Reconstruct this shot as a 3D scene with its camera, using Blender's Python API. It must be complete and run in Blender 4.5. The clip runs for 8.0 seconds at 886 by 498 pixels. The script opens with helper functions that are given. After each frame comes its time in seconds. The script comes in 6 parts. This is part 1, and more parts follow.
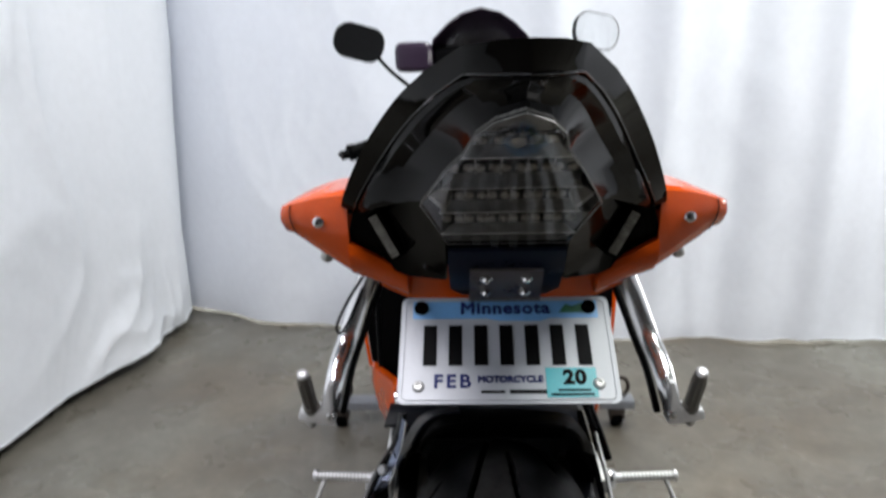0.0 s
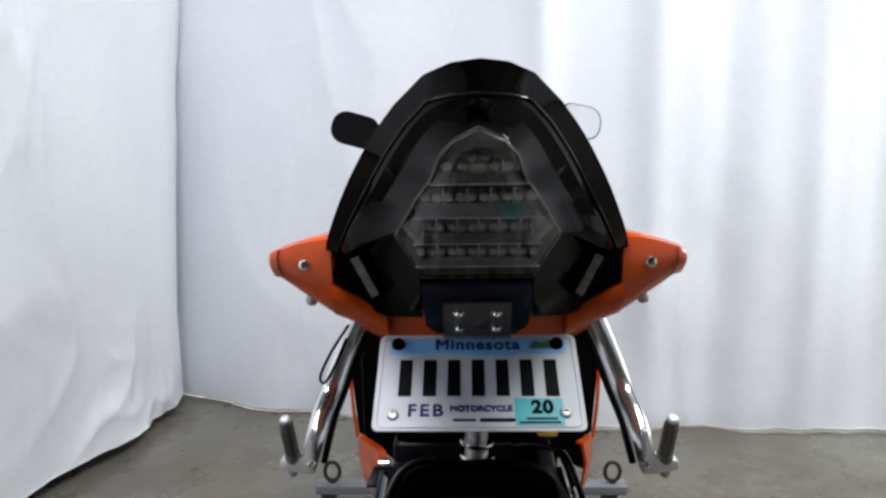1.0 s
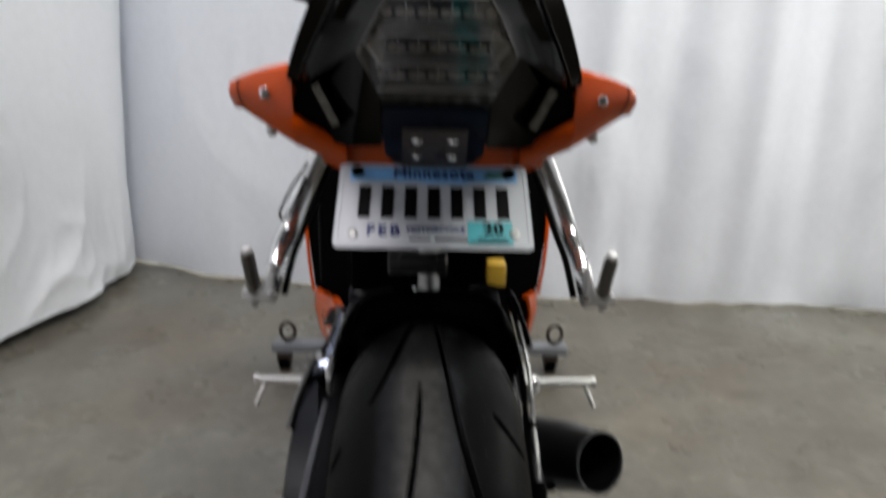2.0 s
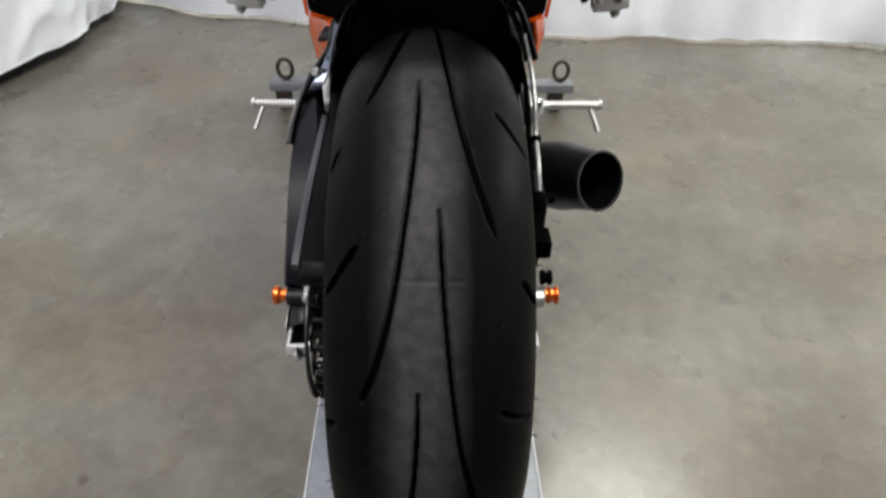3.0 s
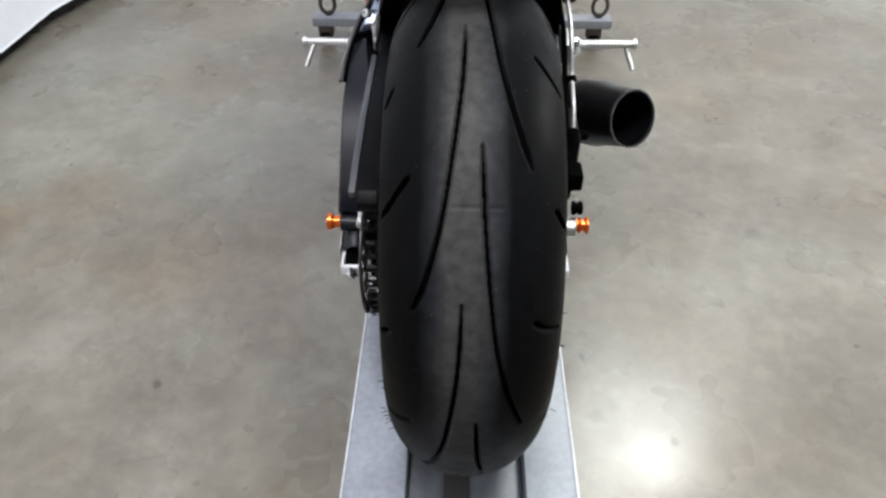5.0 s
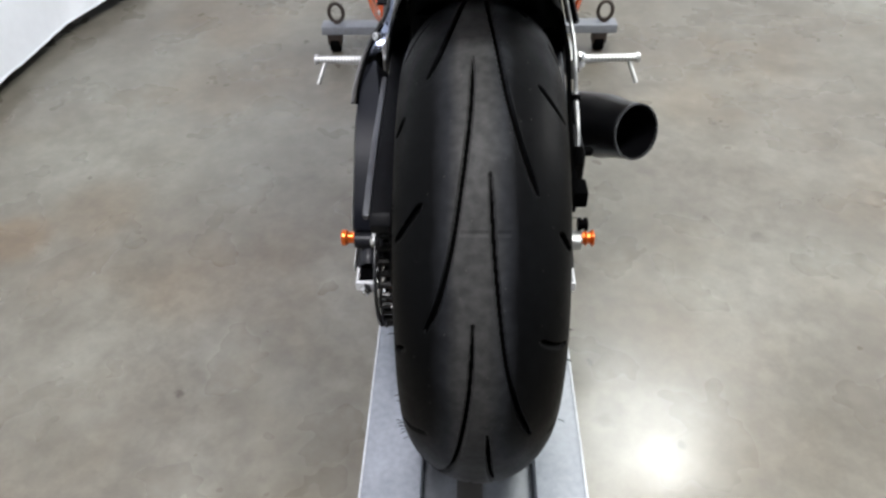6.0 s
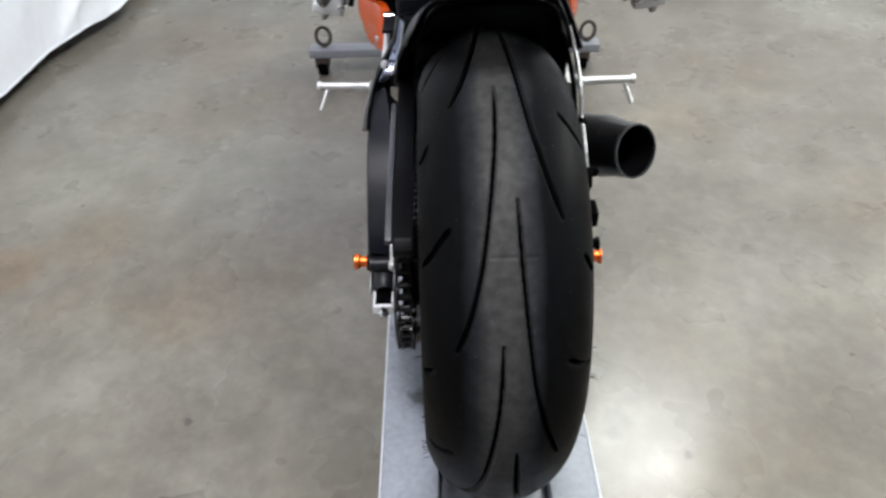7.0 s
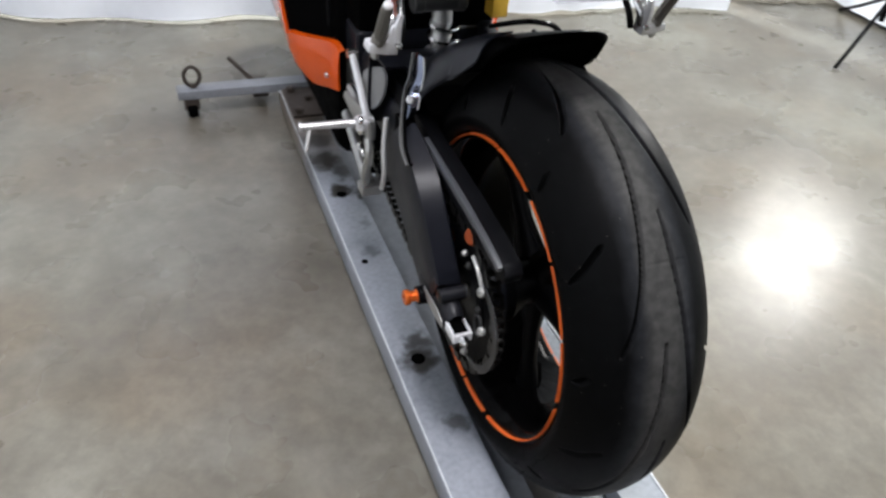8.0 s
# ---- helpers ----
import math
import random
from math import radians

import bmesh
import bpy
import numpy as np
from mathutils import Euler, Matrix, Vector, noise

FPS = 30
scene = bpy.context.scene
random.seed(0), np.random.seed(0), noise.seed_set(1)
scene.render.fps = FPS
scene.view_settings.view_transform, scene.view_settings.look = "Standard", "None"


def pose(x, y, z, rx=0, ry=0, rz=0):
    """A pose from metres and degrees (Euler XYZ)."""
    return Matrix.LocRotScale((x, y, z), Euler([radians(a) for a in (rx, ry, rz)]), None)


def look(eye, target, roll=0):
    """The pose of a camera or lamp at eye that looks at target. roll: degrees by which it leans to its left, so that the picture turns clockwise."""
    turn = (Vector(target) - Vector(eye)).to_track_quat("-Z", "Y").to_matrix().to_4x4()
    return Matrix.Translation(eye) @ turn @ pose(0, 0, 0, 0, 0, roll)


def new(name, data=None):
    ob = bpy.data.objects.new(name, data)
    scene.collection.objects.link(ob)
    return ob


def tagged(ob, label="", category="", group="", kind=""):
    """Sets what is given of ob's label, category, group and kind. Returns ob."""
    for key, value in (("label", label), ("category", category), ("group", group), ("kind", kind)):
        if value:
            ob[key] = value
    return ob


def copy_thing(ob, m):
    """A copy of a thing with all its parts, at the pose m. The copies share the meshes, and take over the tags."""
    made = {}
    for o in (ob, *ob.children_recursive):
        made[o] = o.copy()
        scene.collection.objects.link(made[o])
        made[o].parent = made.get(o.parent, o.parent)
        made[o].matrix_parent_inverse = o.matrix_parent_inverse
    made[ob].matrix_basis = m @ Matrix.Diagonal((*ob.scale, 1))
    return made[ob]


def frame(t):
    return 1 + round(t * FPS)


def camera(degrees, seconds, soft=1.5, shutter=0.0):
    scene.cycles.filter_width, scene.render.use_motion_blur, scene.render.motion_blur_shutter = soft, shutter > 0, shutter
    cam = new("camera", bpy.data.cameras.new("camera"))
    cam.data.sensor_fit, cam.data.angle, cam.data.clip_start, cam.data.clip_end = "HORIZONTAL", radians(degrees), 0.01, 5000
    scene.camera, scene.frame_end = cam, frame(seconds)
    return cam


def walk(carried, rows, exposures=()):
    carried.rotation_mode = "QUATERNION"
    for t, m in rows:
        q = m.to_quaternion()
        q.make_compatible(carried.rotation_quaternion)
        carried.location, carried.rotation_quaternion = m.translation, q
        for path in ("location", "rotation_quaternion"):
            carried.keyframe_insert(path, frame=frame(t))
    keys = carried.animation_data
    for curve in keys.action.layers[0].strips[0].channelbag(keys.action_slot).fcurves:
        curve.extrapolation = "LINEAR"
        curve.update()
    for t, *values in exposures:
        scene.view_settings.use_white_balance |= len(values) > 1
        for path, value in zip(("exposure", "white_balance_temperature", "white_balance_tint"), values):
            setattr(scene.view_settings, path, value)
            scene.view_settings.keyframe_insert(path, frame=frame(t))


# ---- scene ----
cam = camera(64.21, 8.0, soft=2.6, shutter=0.5)
PATH = [
    (0, (-0.0272, -0.5684, 1.0574), (-0.1101, 1.3525, 0.5068), -1.47),
    (0.2, (-0.0175, -0.5794, 1.0458), (-0.1178, 1.3687, 0.6043), -2.31),
    (0.5, (0.0017, -0.5872, 1.0392), (-0.0764, 1.3709, 0.6398), -3.02),
    (1, (-0.0066, -0.6208, 1.0142), (-0.0803, 1.3589, 0.7398), -0.92),
    (1.5, (-0.0206, -0.6429, 1.0058), (-0.0589, 1.3363, 0.7211), -0.66),
    (2, (-0.0097, -0.6592, 0.9674), (0.0486, 1.2525, 0.3827), 1.44),
    (2.2, (-0.0093, -0.6621, 0.9452), (0.0843, 1.1929, 0.2034), 1.76),
    (3.3, (-0.0045, -0.6604, 0.9100), (0.0243, 0.9039, -0.3359), 1.00),
    (3.5, (-0.0056, -0.6683, 0.9116), (0.0062, 0.8931, -0.3382), 1.16),
    (4, (-0.0066, -0.6795, 0.9172), (-0.0173, 0.8081, -0.4196), 1.31),
    (4.5, (-0.0148, -0.7073, 0.9534), (-0.0524, 0.7328, -0.4339), -0.09),
    (4.7, (-0.0152, -0.7226, 0.9480), (-0.0484, 0.7695, -0.3833), 0.15),
    (6, (-0.0160, -0.7344, 0.9984), (-0.0816, 0.7436, -0.3473), -1.57),
    (6.5, (-0.0609, -0.7513, 1.0002), (-0.1092, 0.7445, -0.3266), -2.11),
    (7, (-0.0701, -0.7427, 1.0190), (-0.0605, 0.7645, -0.2957), -1.13),
    (7.5, (-0.2669, -0.7347, 1.0178), (0.0775, 0.7589, -0.2669), 2.25),
    (7.8, (-0.4190, -0.7155, 1.0276), (0.1288, 0.7455, -0.2237), 4.09),
    (8, (-0.4620, -0.6839, 1.0273), (0.1829, 0.7427, -0.2172), 5.75),
]
EXPOSURES = [(0, -0.45, 6450, 10), (0.5, -0.54, 6430, 10), (1, -0.57, 6400, 10), (1.5, -0.64, 6430, 10), (2, -0.79, 6750, 10), (2.2, -0.79, 6800, 10), (3.3, -0.12, 6750, 10), (3.5, -0.08, 6650, 10), (4, 0.1, 6450, 10), (4.5, 0.13, 6400, 10), (7.5, 0.1, 6400, 10), (8, 0.1, 6450, 10)]
walk(cam, [(t, look(eye, target, roll)) for t, eye, target, roll in PATH], EXPOSURES)

# ---- world and light ----
world = bpy.data.worlds.new("world")
scene.world = world
world.use_nodes = True
world.node_tree.nodes["Background"].inputs[0].default_value = (0.6, 0.62, 0.66, 1)
world.node_tree.nodes["Background"].inputs[1].default_value = 0.05


def area_lamp(name, eye, target, sx, sy, watts, colour=(1, 1, 1)):
    data = bpy.data.lights.new(name, "AREA")
    data.shape, data.size, data.size_y, data.energy, data.color = "RECTANGLE", sx, sy, watts, colour
    ob = new(name, data)
    ob.matrix_world = look(eye, target)
    return ob


SOFTBOX = Vector((2.3, 1.2, 1.08))
# first panel inferred from a floor reflection; others are added fill and curtain backlight
PANELS = [(1.02, 1.62), (-0.46, -0.45), (-0.2, -0.8), (-0.6, 3.2), (1.4, 3.2), (0.75, -0.35)]
PANEL_WATTS = [62, 42, 36, 360, 215, 62]
PANEL_TINTS = [(0.97, 0.985, 0.93), (0.99, 0.955, 1.0), (0.98, 0.965, 1.0), (0.93, 0.965, 1.0), (0.95, 0.975, 1.0), (0.955, 0.985, 0.94)]
CEILING_Z = 3.0
area_lamp("softbox_light", SOFTBOX + Vector((-0.1, -0.037, -0.026)), (-0.3, 0.6, 0.9), 0.44, 0.5, 15, (1.0, 0.98, 0.95))
for (px, py), watts, tint in zip(PANELS, PANEL_WATTS, PANEL_TINTS):
    area_lamp("panel_fill_light", (px, py, CEILING_Z - 0.075), (px, py, 0), 0.56, 0.36, watts, tint)


# ---- materials ----
def mat(name, colour, rough=0.5, metal=0.0, vary=0.15, scale=30.0, bump=0.0, bump_scale=200.0, coat=0.0, fine=0.0, spec=0.5):
    m = bpy.data.materials.new(name)
    m.use_nodes = True
    nt = m.node_tree
    b = nt.nodes["Principled BSDF"]
    b.inputs["Roughness"].default_value, b.inputs["Metallic"].default_value = rough, metal
    b.inputs["Coat Weight"].default_value = coat
    b.inputs["Coat Roughness"].default_value = 0.04
    b.inputs["Specular IOR Level"].default_value = spec
    co = nt.nodes.new("ShaderNodeTexCoord")
    big, small = nt.nodes.new("ShaderNodeTexNoise"), nt.nodes.new("ShaderNodeTexNoise")
    big.inputs["Scale"].default_value, small.inputs["Scale"].default_value = scale, scale * 12
    big.inputs["Detail"].default_value = small.inputs["Detail"].default_value = 4
    add = nt.nodes.new("ShaderNodeMath")
    add.operation = "ADD"
    ramp = nt.nodes.new("ShaderNodeMapRange")
    ramp.inputs[1].default_value, ramp.inputs[2].default_value = 0.6, 1.4
    ramp.inputs[3].default_value, ramp.inputs[4].default_value = 1 - vary, 1 + vary
    mul = nt.nodes.new("ShaderNodeVectorMath")
    mul.operation = "SCALE"
    mul.inputs[0].default_value = colour
    nt.links.new(co.outputs["Object"], big.inputs["Vector"])
    nt.links.new(co.outputs["Object"], small.inputs["Vector"])
    nt.links.new(big.outputs["Fac"], add.inputs[0])
    nt.links.new(small.outputs["Fac"], add.inputs[1])
    nt.links.new(add.outputs[0], ramp.inputs[0])
    nt.links.new(ramp.outputs[0], mul.inputs["Scale"])
    nt.links.new(mul.outputs[0], b.inputs["Base Color"])
    rr = nt.nodes.new("ShaderNodeMapRange")
    rr.inputs[1].default_value, rr.inputs[2].default_value = 0.6, 1.4
    rr.inputs[3].default_value, rr.inputs[4].default_value = max(rough * (1 - vary), 0.02), min(rough * (1 + vary), 1)
    nt.links.new(add.outputs[0], rr.inputs[0])
    nt.links.new(rr.outputs[0], b.inputs["Roughness"])
    if bump:
        n = nt.nodes.new("ShaderNodeTexNoise")
        n.inputs["Scale"].default_value = bump_scale
        n.inputs["Detail"].default_value = 5
        bp = nt.nodes.new("ShaderNodeBump")
        bp.inputs["Strength"].default_value, bp.inputs["Distance"].default_value = bump, 0.002
        nt.links.new(co.outputs["Object"], n.inputs["Vector"])
        nt.links.new(n.outputs["Fac"], bp.inputs["Height"])
        nt.links.new(bp.outputs[0], b.inputs["Normal"])
    return m


FLOOR_MARKS = [(0.205, 0.065, 0.007, (0.35, 0.34, 0.32)), (0.332, -0.1, 0.008, (0.4, 0.38, 0.36)), (0.225, -0.03, 0.03, (0.72, 0.72, 0.7)), (0.212, -0.06, 0.016, (0.6, 0.6, 0.58)),
               (-0.513, -0.011, 0.008, (0.5, 0.48, 0.45)), (-1.0, 0.39, 0.09, (1.0, 0.86, 0.74)), (-0.85, 0.5, 0.12, (0.96, 0.9, 0.84)), (0.6, 0.4, 0.02, (0.75, 0.74, 0.72))]


def concrete():
    m = bpy.data.materials.new("polished_concrete")
    m.use_nodes = True
    nt = m.node_tree
    b = nt.nodes["Principled BSDF"]
    co = nt.nodes.new("ShaderNodeTexCoord")

    shift = nt.nodes.new("ShaderNodeVectorMath")
    shift.operation, shift.inputs[1].default_value = "ADD", (3.13, 1.71, 0.373)
    nt.links.new(co.outputs["Object"], shift.inputs[0])

    def noise_node(scale, detail, dist=0.0, rough=0.55):
        n = nt.nodes.new("ShaderNodeTexNoise")
        n.inputs["Scale"].default_value, n.inputs["Detail"].default_value = scale, detail
        n.inputs["Distortion"].default_value, n.inputs["Roughness"].default_value = dist, rough
        nt.links.new(shift.outputs[0], n.inputs["Vector"])
        return n

    def tone(src, lo, hi, dark, light):
        """A smooth change from one colour to another as the noise rises from lo to hi."""
        f = nt.nodes.new("ShaderNodeMapRange")
        f.interpolation_type = "SMOOTHERSTEP"
        f.inputs[1].default_value, f.inputs[2].default_value = lo, hi
        nt.links.new(src.outputs["Fac"], f.inputs[0])
        n = nt.nodes.new("ShaderNodeMix")
        n.data_type = "RGBA"
        n.inputs[6].default_value, n.inputs[7].default_value = (*dark, 1), (*light, 1)
        nt.links.new(f.outputs[0], n.inputs[0])
        return n.outputs[2]

    def smear_node(turn, scale):
        """Noise drawn out along one way, like trowel and sweeping marks."""
        first, mp = nt.nodes.new("ShaderNodeMapping"), nt.nodes.new("ShaderNodeMapping")
        first.inputs["Rotation"].default_value, mp.inputs["Scale"].default_value = (0, 0, turn), (0.18, 1, 1)
        n = noise_node(scale, 4, 0.9, 0.65)
        nt.links.new(shift.outputs[0], first.inputs["Vector"])
        nt.links.new(first.outputs[0], mp.inputs["Vector"])
        nt.links.new(mp.outputs[0], n.inputs["Vector"])
        return n

    def vein(src, width, colour):
        """Thin wandering lines where the noise crosses its middle."""
        d = nt.nodes.new("ShaderNodeMath")
        d.operation, d.inputs[1].default_value = "SUBTRACT", 0.5
        nt.links.new(src.outputs["Fac"], d.inputs[0])
        ab = nt.nodes.new("ShaderNodeMath")
        ab.operation = "ABSOLUTE"
        nt.links.new(d.outputs[0], ab.inputs[0])
        f = nt.nodes.new("ShaderNodeMapRange")
        f.inputs[1].default_value, f.inputs[2].default_value = 0.0, width
        nt.links.new(ab.outputs[0], f.inputs[0])
        n = nt.nodes.new("ShaderNodeMix")
        n.data_type = "RGBA"
        n.inputs[6].default_value, n.inputs[7].default_value = (*colour, 1), (1, 1, 1, 1)
        nt.links.new(f.outputs[0], n.inputs[0])
        return n.outputs[2]

    def mix(kind, fac, a, c):
        n = nt.nodes.new("ShaderNodeMix")
        n.data_type, n.blend_type = "RGBA", kind
        n.inputs[0].default_value = fac
        nt.links.new(a, n.inputs[6])
        nt.links.new(c, n.inputs[7])
        return n.outputs[2]

    c = tone(noise_node(1.3, 3), 0.25, 0.75, (0.1155, 0.1035, 0.0845), (0.170, 0.1635, 0.1385))
    for layer in (
            tone(noise_node(3.7, 3, 0, 0.55), 0.25, 0.75, (0.89, 0.88, 0.865), (1.1, 1.11, 1.12)),
            tone(noise_node(11, 3, 0, 0.55), 0.2, 0.8, (0.905, 0.9, 0.892), (1.09, 1.094, 1.098)),
            tone(noise_node(30, 2, 0, 0.5), 0.2, 0.8, (0.92, 0.915, 0.91), (1.08, 1.08, 1.08)),
            tone(noise_node(2.3, 3, 0, 0.55), 0.4, 0.8, (0.985, 1.0, 1.01), (1.03, 0.96, 0.88)),
            tone(noise_node(24, 8, 0.3, 0.72), 0.32, 0.68, (0.915, 0.911, 0.905), (1.06, 1.062, 1.065)),
            tone(noise_node(90, 3, 0, 0.7), 0.3, 0.7, (0.965, 0.962, 0.96), (1.03, 1.03, 1.03)),
            tone(smear_node(0.7, 30), 0.34, 0.66, (0.985, 0.983, 0.98), (1.012, 1.012, 1.014)),
            tone(smear_node(-1.1, 26), 0.34, 0.66, (0.985, 0.983, 0.98), (1.012, 1.012, 1.013)),
            vein(noise_node(4.3, 3, 0.5, 0.5), 0.012, (0.965, 0.96, 0.955)),
            vein(noise_node(7.9, 3, 0.8, 0.5), 0.010, (1.02, 1.019, 1.017))):
        c = mix("MULTIPLY", 1.0, c, layer)
    wob = nt.nodes.new("ShaderNodeVectorMath")
    wob.operation, wob.inputs[1].default_value = "MULTIPLY_ADD", (0.03, 0.03, 0.0)
    nt.links.new(noise_node(45, 4).outputs["Color"], wob.inputs[0])
    nt.links.new(co.outputs["Object"], wob.inputs[2])
    for x, y, r, colour in FLOOR_MARKS:
        di = nt.nodes.new("ShaderNodeVectorMath")
        di.operation, di.inputs[1].default_value = "DISTANCE", (x + 0.015, y + 0.015, 0)
        nt.links.new(wob.outputs[0], di.inputs[0])
        f = nt.nodes.new("ShaderNodeMapRange")
        f.interpolation_type = "SMOOTHERSTEP"
        f.inputs[1].default_value, f.inputs[2].default_value = r * 0.4, r * 1.3
        nt.links.new(di.outputs["Value"], f.inputs[0])
        n = nt.nodes.new("ShaderNodeMix")
        n.data_type = "RGBA"
        n.inputs[6].default_value, n.inputs[7].default_value = (*colour, 1), (1, 1, 1, 1)
        nt.links.new(f.outputs[0], n.inputs[0])
        c = mix("MULTIPLY", 1.0, c, n.outputs[2])
    nt.links.new(c, b.inputs["Base Color"])
    nt.links.new(tone(noise_node(5, 3), 0.25, 0.75, (0.25, 0.25, 0.25), (0.34, 0.34, 0.34)), b.inputs["Roughness"])
    bp = nt.nodes.new("ShaderNodeBump")
    bp.inputs["Strength"].default_value, bp.inputs["Distance"].default_value = 0.015, 0.004
    nt.links.new(noise_node(9, 4).outputs["Fac"], bp.inputs["Height"])
    nt.links.new(bp.outputs[0], b.inputs["Normal"])
    b.inputs["Specular IOR Level"].default_value = 0.5
    return m


def stained_paint():
    """Worn grey paint with dark oil marks round bolt holes, some with shadow painted in, and a rusty, oily far stretch.
    """
    m = mat("worn_oily_grey_paint", (0.225, 0.241, 0.272), 0.42, vary=0.25, scale=9, bump=0.15, bump_scale=60)
    nt = m.node_tree
    b = nt.nodes["Principled BSDF"]
    col = b.inputs["Base Color"].links[0].from_socket
    co = nt.nodes.new("ShaderNodeTexCoord")
    wob = nt.nodes.new("ShaderNodeTexNoise")
    wob.inputs["Scale"].default_value, wob.inputs["Detail"].default_value = 38, 6
    nt.links.new(co.outputs["Object"], wob.inputs["Vector"])
    sub = nt.nodes.new("ShaderNodeVectorMath")
    sub.operation, sub.inputs[1].default_value = "SUBTRACT", (0.5, 0.5, 0.5)
    nt.links.new(wob.outputs["Color"], sub.inputs[0])
    ma = nt.nodes.new("ShaderNodeVectorMath")
    ma.operation, ma.inputs[1].default_value = "MULTIPLY_ADD", (0.075, 0.075, 0.0)
    nt.links.new(sub.outputs[0], ma.inputs[0])
    nt.links.new(co.outputs["Object"], ma.inputs[2])
    last = None
    for x, y, r, strength in OIL_SHADE_MARKS:
        di = nt.nodes.new("ShaderNodeVectorMath")
        di.operation, di.inputs[1].default_value = "DISTANCE", (x, y, RAIL_TOP)
        nt.links.new(ma.outputs[0], di.inputs[0])
        mp = nt.nodes.new("ShaderNodeMapRange")
        mp.interpolation_type = "SMOOTHSTEP"
        mp.inputs[1].default_value, mp.inputs[2].default_value = r * 0.35, r * 1.15
        mp.inputs[3].default_value, mp.inputs[4].default_value = strength, 0.0
        nt.links.new(di.outputs["Value"], mp.inputs[0])
        if last is None:
            last = mp.outputs[0]
        else:
            mx = nt.nodes.new("ShaderNodeMath")
            mx.operation = "MAXIMUM"
            nt.links.new(last, mx.inputs[0])
            nt.links.new(mp.outputs[0], mx.inputs[1])
            last = mx.outputs[0]
    # brown film of grease towards the front clamp
    sep = nt.nodes.new("ShaderNodeSeparateXYZ")
    nt.links.new(ma.outputs[0], sep.inputs[0])
    far = nt.nodes.new("ShaderNodeMapRange")
    far.interpolation_type = "SMOOTHSTEP"
    far.inputs[1].default_value, far.inputs[2].default_value, far.inputs[4].default_value = 0.72, 1.05, 0.85
    nt.links.new(sep.outputs[1], far.inputs[0])
    film = nt.nodes.new("ShaderNodeMix")
    film.data_type = "RGBA"
    film.inputs[7].default_value = (0.12, 0.085, 0.055, 1)
    nt.links.new(far.outputs[0], film.inputs[0])
    nt.links.new(col, film.inputs[6])
    mix = nt.nodes.new("ShaderNodeMix")
    mix.data_type = "RGBA"
    mix.inputs[7].default_value = (0.016, 0.014, 0.011, 1)
    nt.links.new(last, mix.inputs[0])
    nt.links.new(film.outputs[2], mix.inputs[6])
    nt.links.new(mix.outputs[2], b.inputs["Base Color"])
    return m


